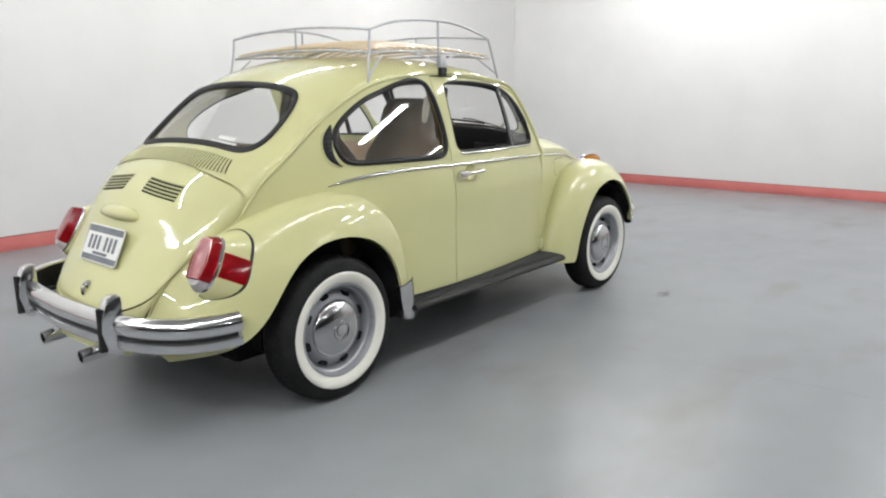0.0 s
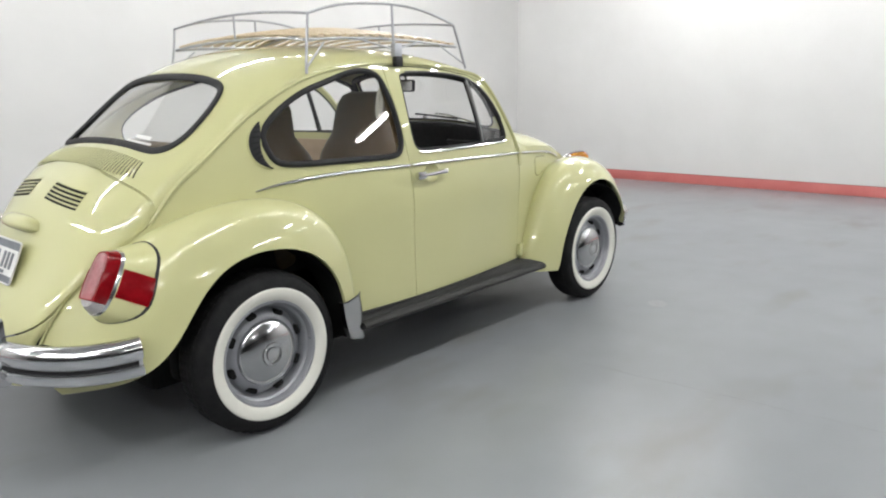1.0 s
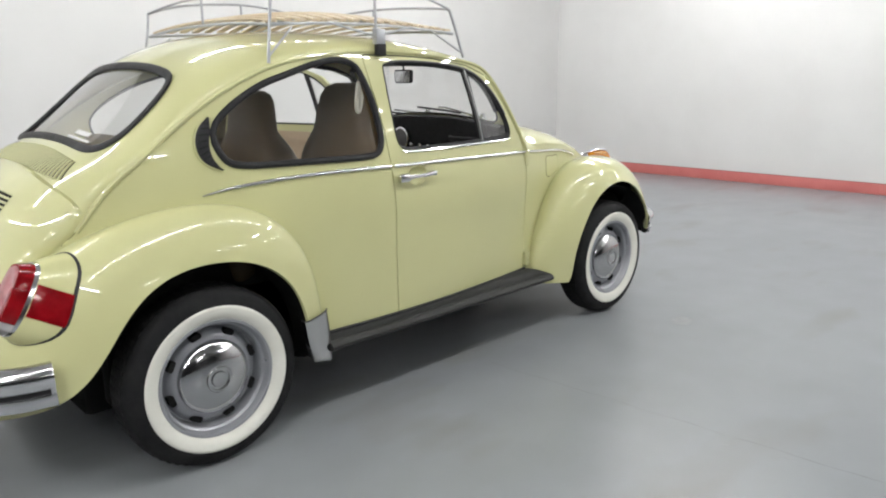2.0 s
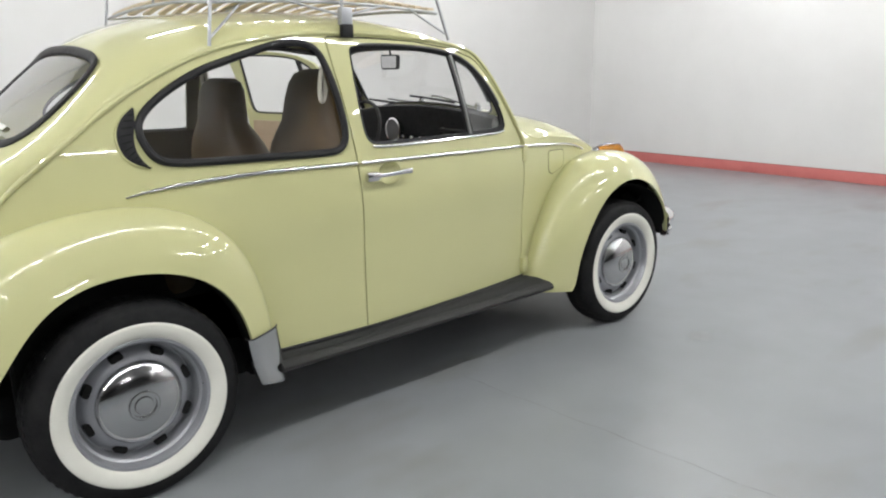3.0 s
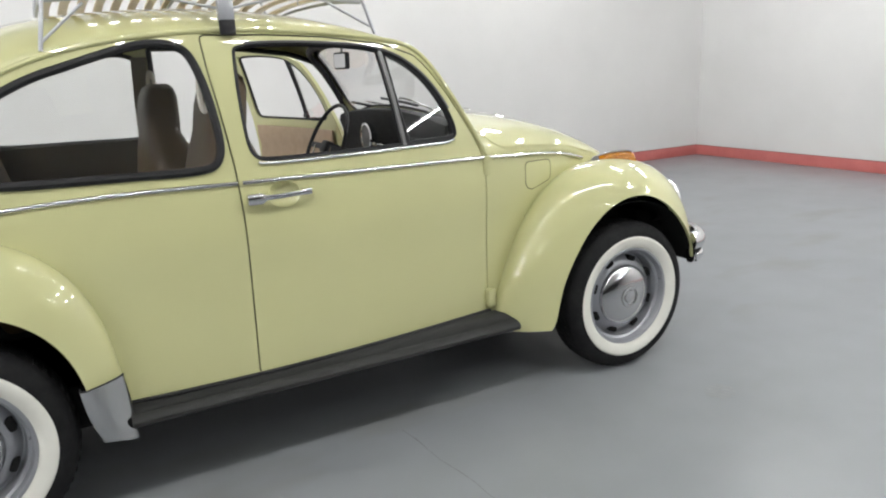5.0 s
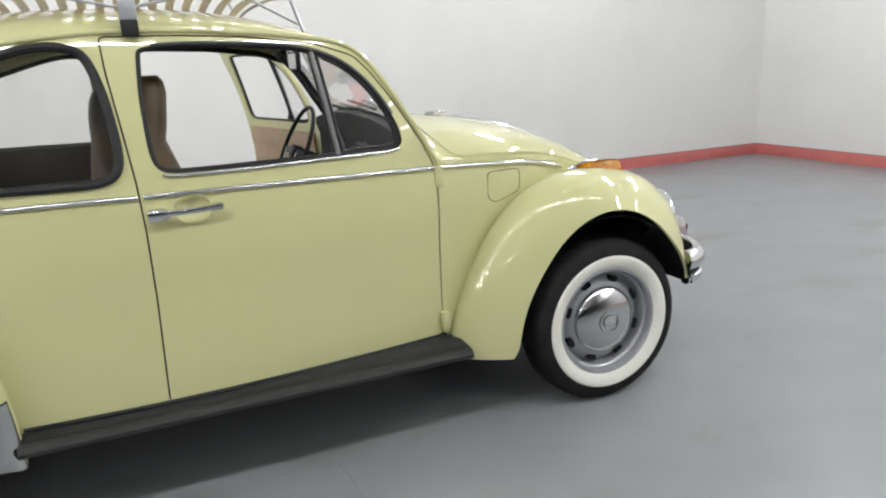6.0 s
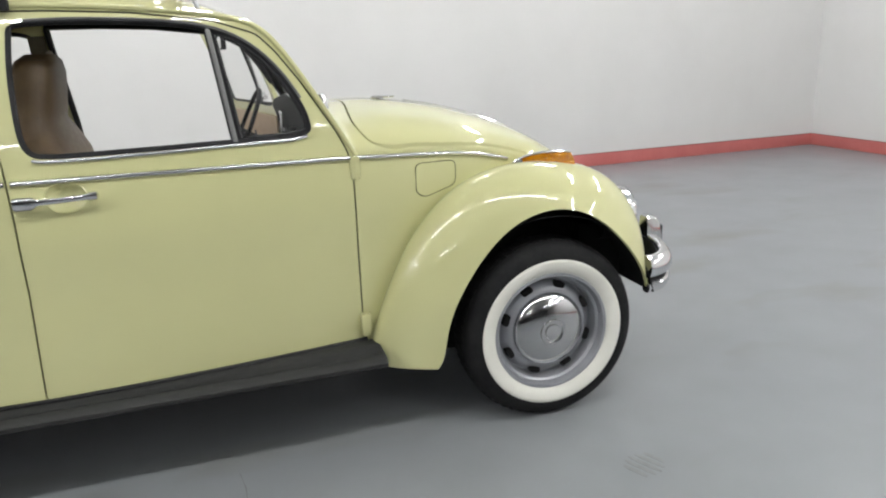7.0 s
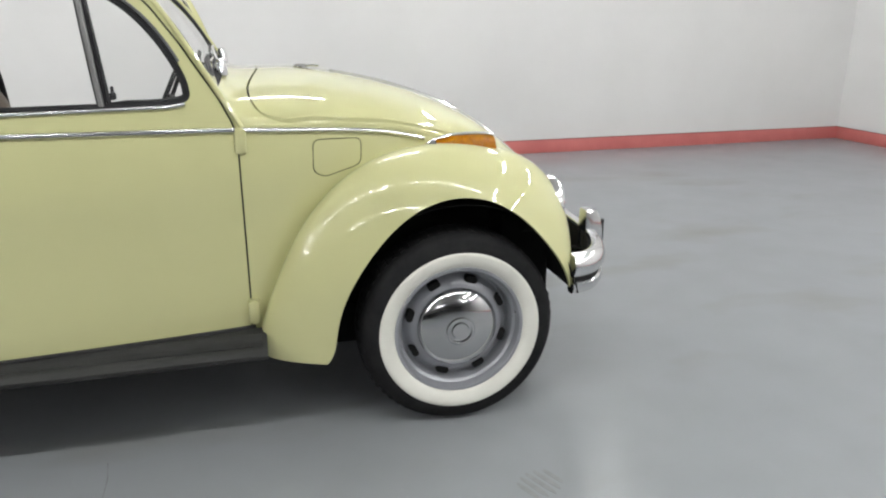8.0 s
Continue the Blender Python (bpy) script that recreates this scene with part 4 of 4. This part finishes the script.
both("tail_light_body", tail_slab(-.17, .0, -.074, .0), PAINT)
both("tail_light_seal", moved(common(rear_fender_mesh, tail_slab(-.17, .0, -.0755, -.0015)), Matrix.Translation((-.001, -.001, .001))), RUBBER)
both("tail_light_ring", tail_slab(-.004, .008, -.002, .003), CHROME)
FACE = 0.046
both("tail_light_lens", tail_slab(.004, FACE, .003, .022, .030, .15), RED_LENS, label="red tail light lens")
both("brake_light_lens", tail_slab(.004, FACE + .002, .003, .021, -.078, .029), RED_LENS, label="red brake light lens")
both("reversing_lens", tail_slab(.004, FACE - .004, .003, .024, -.15, -.079), CLEAR_LENS, label="clear reversing lens")
both("lens_face", tail_slab(FACE - .002, FACE + .005, .027, .034, -.074, .118), PINK_LENS, label="pale pink rear face of the tail light lens")
refl = common(tail_slab(-.17, .0, -.0765, -.0025, -.044, .062), moved(box((.004, -.3, -.2), (.172, -.02, .2)), TL))
both("side_reflector", refl, RED_LENS, label="red side reflector")

# number plate on the engine lid, its lamp, the badge and the louvres
top_p, low_p = np.array((-.619, 0, .772)), np.array((-.682, 0, .628))
up_v = Vector(top_p - low_p).normalized()
n_v = Vector((0, 1, 0)).cross(up_v).normalized()
n_v = n_v if n_v.x < 0 else -n_v
PL = Matrix.Translation(Vector((top_p + low_p) / 2)) @ Matrix((( -n_v.x, 0, up_v.x, 0), (0, -1, 0, 0), (-n_v.z, 0, up_v.z, 0), (0, 0, 0, 1)))
plate = part("number_plate", moved(prism(rounded([(-.152, -.078), (.152, -.078), (.152, .078), (-.152, .078)], 0.012), "yz", -.002, .002), PL), PLATE, lid, "white number plate with dark printed bands")
part("plate_frame", moved(sweep([(-.003, y, z) for y, z in rounded([(-.152, -.078), (.152, -.078), (.152, .078), (-.152, .078)], 0.012)], ring_profile(0.0026, 6), up=(1, 0, 0), wrap=True), PL), PLATE, plate)
for lo, hi in (((-.145, .047), (.145, .074)), ((-.145, -.074), (.145, -.050)), ((-.06, -.046), (.06, -.034))):
    part("band", moved(box((-.0045, lo[0], lo[1]), (-.002, hi[0], hi[1])), PL), PLATE_INK, plate, "plain grey printed band")
for k in range(6):
    y = -.095 + k * .037 + (0.012 if k > 2 else -0.012)
    part("bar", moved(box((-.0045, y - .009, -.026), (-.002, y + .009, .034)), PL), PLATE_INK, plate, "plain printed bar")
lamp_rows = []
for s in np.linspace(-1, 1, 21):
    w = math.sqrt(max(0.0, 1 - abs(s) ** 2.6))
    row = []
    for a in np.linspace(0, math.pi, 13):
        z = .812 + w * .040 * math.cos(a) * (1 if a < math.pi / 2 else 0.45)
        row.append(on_rear(s * .148, z, 0.056 * w * (math.sin(a) ** 0.7 if a < math.pi / 2 else math.sin(a) ** 0.4) - 0.004))
    lamp_rows.append(row)
part("plate_lamp", grid_mesh("lamp", lamp_rows), PAINT, lid, "rounded yellow plate lamp hood")
part("lid_lock", joined(moved(lathe([(.018, 0), (.018, .012), (.010, .020), (0, .021)], 20, "x"), Matrix.Translation(on_rear(0, .545)) @ Matrix.Rotation(math.pi, 4, "Z")),
                        box(tuple(on_rear(0, .52, 0.006) - [.010, .012, .02]), tuple(on_rear(0, .52, 0.006) + [.008, .012, .02]), 0.005)), CHROME, lid)


def patch_strip(name, lo, hi, width, out, material, parent, n=8, fn=on_rear, label=""):
    """A thin strip on the car's back between two places (y, z)."""
    a, b = np.array(lo, float), np.array(hi, float)
    d = (b - a) / np.linalg.norm(b - a)
    w = np.array((-d[1], d[0])) * width / 2
    rows = [[fn(*(a + (b - a) * s - w), out - 0.003), fn(*(a + (b - a) * s - w * .8), out), fn(*(a + (b - a) * s + w * .8), out), fn(*(a + (b - a) * s + w), out - 0.003)] for s in np.linspace(0, 1, n)]
    return part(name, grid_mesh(name, rows), material, parent, label)


# the shade inside each slot is a black strip laid on the skin
for side in (-1, 1):
    for k in range(5):
        z = .966 - k * 0.0118
        patch_strip("louvre_slot", (side * .076, z), (side * .305, z - .024 - k * .0008), 0.0070, 0.0014, BLACK, lid)
        patch_strip("louvre_lip", (side * .074, z + .0062), (side * .307, z - .0178 - k * .0008), 0.0045, 0.0042, PAINT, lid)
for k in range(42):
    y = -.40 + k * 0.0195
    zt = 1.083 - 0.22 * y ** 2
    patch_strip("air_slot", (y, zt), (y * 1.09, zt - .050), 0.0042, 0.0012, BLACK, car, 6)
    patch_strip("air_rib", (y + .0085, zt), ((y + .0085) * 1.09, zt - .050), 0.0075, 0.0038, PAINT, car, 6)
for lo, hi, wide in (((-.155, 1.119), (-.335, 1.104), .006), ((-.185, 1.133), (-.300, 1.124), .012)):
    patch_strip("window_sticker", lo, hi, wide, 0.001, PLATE, car, label="plain white bar of a rear window sticker")


# ---- the car: cabin ----
def seat(y, x0, dx, dz, top):
    back = []
    for z, xc, w, th in ((.46, .80, .20, .06), (.50, .79, .22, .075), (.62, .815, .240, .125), (.78, .825, .262, .125), (.88, .832, .280, .122), (.95, .834, .280, .112), (1.00, .830, .262, .098), (1.05, .826, .222, .082),
                         (1.09, .823, .187, .070), (1.13, .828, .177, .072), (1.18, .834, .170, .071), (1.235, .844, .160, .066), (1.270, .850, .138, .054), (1.288, .855, .090, .034)):
        w *= 1 - top * max(0, z - .92)
        row = []
        for a in np.linspace(0, 2 * math.pi, 28, endpoint=False):
            c, s = math.cos(a), math.sin(a)
            row.append((x0 + xc + .04 + dx * (z - .45) + th * math.copysign(abs(c) ** 0.6, c), y + w * math.copysign(abs(s) ** 0.7, s), z + dz * (z - .45)))
        back.append(row)
    me = grid_mesh("back", back, wrap_v=True, caps=True)
    cushion = box((.86, y - .245, .42), (1.36, y + .245, .56), 0.05, 4)
    s = part("front_seat", me, BROWN, car, "brown vinyl high-backed front seat")
    part("cushion", cushion, BROWN, s)
    part("seat_base", box((.84, y - .20, .345), (1.30, y + .20, .42), 0.01), BLACK, s)
    part("piping", tube([(.84, y + q * .22, .55 + .0 * q) for q in (-1, 0, 1)], 0.006, 6), BROWN, s)


seat(-.305, .0, .025, .0, .0)
seat(.315, -.03, -.085, -.045, .25)
rear_seat = part("rear_seat", joined(box((.12, -.57, .34), (.56, .57, .62), 0.05, 4)), BROWN, car, "brown vinyl rear bench")
part("rear_backrest", moved(box((-.06, -.58, .0), (.09, .58, .52), 0.06, 5), Matrix.Translation((.21, 0, .56)) @ Matrix.Rotation(radians(-14), 4, "Y")), BROWN, rear_seat)
part("parcel_shelf", box((-.30, -.52, .90), (.04, .52, .93), 0.01), BLACK, car)
both("rear_side_trim", prism(rounded([(.16, .80), (.79, .80), (.79, 1.012), (.16, 1.012)], 0.03), "xz", -.60, -.585), TRIMCLOTH)
def dash_x(y):
    return 1.672 - .01 * abs(y / .55) ** 2.5


pad = [[(dash_x(y) + dx, y, z + (.040 * (1 - (y / .52) ** 2) if z > 1.0 else 0)) for dx, z in ((.13, .80), (.01, .80), (0, .86), (0, .99), (-.016, 1.040), (-.010, 1.066), (.01, 1.074), (.05, 1.072), (.07, 1.062))] for y in np.linspace(-.52, .52, 31)]
dash = part("dashboard", grid_mesh("dash", pad, wrap_v=True, caps=True), DASH, car)
part("glovebox", box((1.655, -.42, .87), (1.69, -.16, .985), 0.01), DASH, dash)
part("speedometer", moved(lathe([(.062, .02), (.062, -.012), (.054, -.014), (.052, -.006), (0, -.006)], 32, "x"), Matrix.Translation((1.656, .205, .980))), CHROME, dash)
part("speedometer_face", moved(lathe([(.053, -.008), (0, -.009)], 32, "x"), Matrix.Translation((1.656, .205, .980))), BARGREY, dash)
part("grab_handle", tube([(1.66, -.42, 1.005), (1.625, -.40, 1.005), (1.62, -.30, 1.005), (1.625, -.20, 1.005), (1.66, -.18, 1.005)], 0.009, 8), DASH, dash)
for k in range(4):
    part("knob", moved(lathe([(.011, .02), (.012, -.018), (.008, -.024), (0, -.024)], 14, "x"), Matrix.Translation((1.660, .12 - k * .07, .95))), CHROME, dash)
part("firewall", box((1.79, -.44, .34), (1.82, .44, .98), 0.005), BLACK, car)
SW = Matrix.Translation((1.500, .350, .935)) @ Matrix.Rotation(radians(25), 4, "Y")
wheel_ring = [(0.0, .203 * math.cos(a), .203 * math.sin(a)) for a in np.linspace(0, 2 * math.pi, 48, endpoint=False)]
sw = part("steering_wheel", moved(tube(wheel_ring, 0.0090, 10, True, up=(1, 0, 0)), SW), RUBBER, car, "thin black two-spoke steering wheel")
part("spoke", moved(joined(box((.0, -.195, -.014), (.008, .195, .014), 0.003), box((-.015, -.035, -.030), (.03, .035, .030), 0.012)), SW), RUBBER, sw)
part("horn_ring", moved(tube([(-.012, .10 * math.cos(a), .10 * math.sin(a)) for a in np.linspace(math.pi, 2 * math.pi, 20)], 0.004, 8, up=(1, 0, 0)), SW), CHROME, sw)
part("steering_column", moved(lathe([(.028, .0), (.03, .30), (0, .30)], 16, "x"), SW), RUBBER, sw)
part("indicator_stalk", moved(tube([(.07, .02, 0), (.06, .12, .02), (.055, .16, .03)], 0.004, 6), SW), RUBBER, sw)
MIR = Matrix.Translation((1.440, -.055, 1.312)) @ Matrix.Rotation(radians(2), 4, "Z")
mir = part("interior_mirror", moved(prism(rounded([(-.058, -.030), (.058, -.030), (.062, .036), (-.062, .036)], 0.016), "yz", .0, .016), MIR), RUBBER, car, "small black-framed interior mirror")
part("mirror_glass", moved(prism(inset(rounded([(-.058, -.030), (.058, -.030), (.062, .036), (-.062, .036)], 0.016), 0.006), "yz", -.0015, .001), MIR), HUBCHROME, mir)
part("mirror_stem", tube([(1.450, -.055, 1.345), (1.462, -.03, 1.385), (1.458, -.02, 1.41)], 0.005, 8, up=(0, 1, 0)), RUBBER, mir)
belt = lambda wide, path: sweep([on_side(x, z, -.03) for x, z in path], [(-wide, -.004), (wide, -.004), (wide, .004), (-wide, .004)], up=(0, 1, 0))
part("belt_post", belt(.022, ((.80, 1.36), (.812, 1.2), (.83, 1.0), (.83, .8))), BROWN, car)
part("belt_post", mirrored(belt(.031, ((.762, 1.36), (.762, 1.2), (.764, 1.0), (.764, .8)))), OLIVE, car, "olive-brown trimmed pillar by the open door")
both("grab_strap", tube([(.80 + .012 * math.sin(a), -.520 - .010 * math.cos(a), 1.235 + .062 * math.cos(a)) for a in np.linspace(0, 2 * math.pi, 28, endpoint=False)], 0.009, 8, True, up=(0, 1, 0)), IVORY)
part("gear_lever", tube([(1.30, 0, .40), (1.27, 0, .55), (1.22, 0, .66)], 0.007, 8, up=(0, 1, 0)), RUBBER, car)

# wipers, washer and outside mirror
for y0, y1 in ((-.33, .06), (.07, .44)):
    pv = on_front(y0, 1.085, 0.02) if y0 < 0 else on_front(y0, 1.10, 0.02)
    zt = 1.146 if y0 < 0 else 1.118
    tip = on_front(y1, zt, 0.022)
    mid = on_front((y0 + y1) / 2, zt - .015, 0.03)
    arm = part("wiper", tube(spline([pv, mid, (mid + tip) / 2 + [0.004, 0, 0.004]], 10), 0.0048, 8), CHROME, car)
    b0, b1 = on_front(y0 + .12, zt - .026, .014), on_front(y1 + .05, zt, .014)
    part("blade", sweep(spline([b0, on_front((y0 + y1) / 2 + .07, zt - .012, .014), b1], 12), [(-.002, -.005), (.002, -.005), (.003, .005), (-.003, .005)]), RUBBER, arm)
    part("pivot", moved(lathe([(.020, 0), (.018, .030), (.010, .048), (0, .052)], 16, "z"), Matrix.Translation(Vector(pv) - Vector((0, 0, .022)))), CHROME, arm)

# roof rack: tubes, clamps and wooden slats
def bed_z(x, y):
    along = 1 - ((x - .88) / .5) ** 2
    return 1.508 + .022 * along + (.018 + .037 * along) * (1 - abs(y / .51) ** 2.4)


rack = thing("roof_rack", "silver tubular roof rack with wooden slats on the car roof", "roof rack")
def rail_at(y):
    s = -1 if y < 0 else 1
    return [(.410, y, 1.600), (.55, y, 1.640), (.72, y, 1.661), (.885, y, 1.668), (1.05, y, 1.658), (1.20, y, 1.630), (1.305, y, 1.600)]


for s in (-1, 1):
    y = s * .53
    part("top_rail", tube(spline(rail_at(y), 30), 0.006, 8, up=(0, 1, 0)), RACKPAINT, rack)
    part("bed_rail", tube([(x, s * .51, bed_z(x, .51) - .012) for x in np.linspace(.40, 1.345, 24)], 0.006, 8, up=(0, 1, 0)), RACKPAINT, rack)
    part("corner_post", tube(spline([(.376, s * .548, 1.362), (.385, s * .54, 1.42), (.398, s * .532, 1.50), (.410, s * .53, 1.600)], 12), 0.006, 8, up=(0, 1, 0)), RACKPAINT, rack)
    part("corner_post", tube(spline([(1.378, s * .545, 1.396), (1.36, s * .54, 1.45), (1.338, s * .534, 1.52), (1.305, s * .53, 1.600)], 12), 0.006, 8, up=(0, 1, 0)), RACKPAINT, rack)
    part("middle_post", tube([(.885, s * .535, 1.46), (.885, s * .532, 1.56), (.885, s * .53, 1.668)], 0.006, 8, up=(0, 1, 0)), RACKPAINT, rack)
    part("strut", tube([(.380, s * .545, 1.385), (.50, s * .515, 1.492)], 0.0045, 8, up=(0, 1, 0)), RACKPAINT, rack)
    part("strut", tube([(1.365, s * .54, 1.42), (1.20, s * .512, 1.512)], 0.0045, 8, up=(0, 1, 0)), RACKPAINT, rack)
    part("strut", tube([(.87, s * .54, 1.475), (.68, s * .512, 1.515)], 0.0045, 8, up=(0, 1, 0)), RACKPAINT, rack)
    part("strut", tube([(.90, s * .54, 1.475), (1.09, s * .512, 1.518)], 0.0045, 8, up=(0, 1, 0)), RACKPAINT, rack)
    part("clamp", box((.862, s * .553 - .014, 1.440), (.908, s * .553 + .014, 1.500), 0.003), RACKPAINT, rack)
    part("clamp_foot", box((.862, s * .560 - .012, 1.398), (.908, s * .560 + .012, 1.442), 0.004), RUBBER, rack)
for x, z0, px in ((.410, 1.600, .03), (1.305, 1.600, .03)):
    part("end_rail", tube([(x, y, z0 + px * (1 - (y / .53) ** 2)) for y in np.linspace(-.53, .53, 24)], 0.006, 8), RACKPAINT, rack)
    part("end_post", tube([(x, 0, z0 + px), (x, 0, bed_z(x, 0) - .01)], 0.005, 8, up=(0, 1, 0)), RACKPAINT, rack)
for x in (.40, .88, 1.345):
    part("bed_bar", tube([(x, y, bed_z(x, y) - .012) for y in np.linspace(-.51, .51, 24)], 0.006, 8), RACKPAINT, rack)
for k in range(15):
    x = .43 + k * .0635
    part("slat", sweep([(x, y, bed_z(x, y)) for y in np.linspace(-.505, .505, 22)], [(-.0145, -.004), (.0145, -.004), (.0165, 0), (.0145, .005), (-.0145, .005), (-.0165, 0)]), WOOD, rack)


# ---- marks on the floor ----
def flat(name, outline, material, label, category, z=0.0006):
    me = prism(outline, "xy", 0.0002, z)
    return solo(name, me, material, label, category, "structure")


SCUFF = mat("scuffed_epoxy", (0.168, 0.174, 0.178), (0.20, 0.207, 0.213), rough=0.4, rough2=0.55, scale=25, specular=0.2)
HAIRLINE = mat("hairline_crack", (0.105, 0.11, 0.115), (0.19, 0.20, 0.21), rough=0.5, scale=12, specular=0.2)
rng = random.Random(4)
crack = [(1.334 + 0.0075 * k + 0.006 * math.sin(k * 1.7) + 0.004 * rng.random(), -.69 - k * .085) for k in range(23)]
line = [(x - .0009 - .0008 * rng.random(), y) for x, y in crack] + [(x + .0009 + .0008 * rng.random(), y) for x, y in crack[::-1]]
flat("floor_crack", line, HAIRLINE, "fine hairline crack across the grey painted floor", "crack")
for k in range(5):
    a = 0.45
    cx, cy = 2.53 + (k - 2) * .026 * math.cos(a), -1.095 + (k - 2) * .026 * math.sin(a)
    h = (.040, .052, .056, .050, .036)[k]
    bar = [(cx + u * math.cos(a) - v * math.sin(a), cy + u * math.sin(a) + v * math.cos(a)) for u, v in ((-.006, -h), (.004, -h * .9), (.007, 0), (.005, h), (-.005, h * .85), (-.008, 0))]
    flat("tyre_mark", closed(bar, 18), SCUFF, "small ribbed dark rubber mark on the grey floor", "floor mark")
for x0, y0, x1, y1 in ((1.352, -1.872, 1.368, -1.905), (1.390, -2.038, 1.404, -2.062), (1.418, -2.084, 1.434, -2.108)):
    flat("chip", [(x0, y0), (x0 + .004, y0 - .004), (x1 + .002, y1), (x1 - .003, y1 - .002), (.5 * (x0 + x1) - .003, .5 * (y0 + y1))][::-1], SCUFF, "small dark chip beside the hairline crack", "floor mark")
for x, y, r in ((.299, -.763, .006), (2.9, -1.9, .005)):
    flat("speck", [(x + r * (1 + .3 * math.sin(3 * a)) * math.cos(a), y + r * math.sin(a)) for a in np.linspace(0, 6.0, 9)], SCUFF, "tiny dark speck of dirt on the grey floor", "speck")
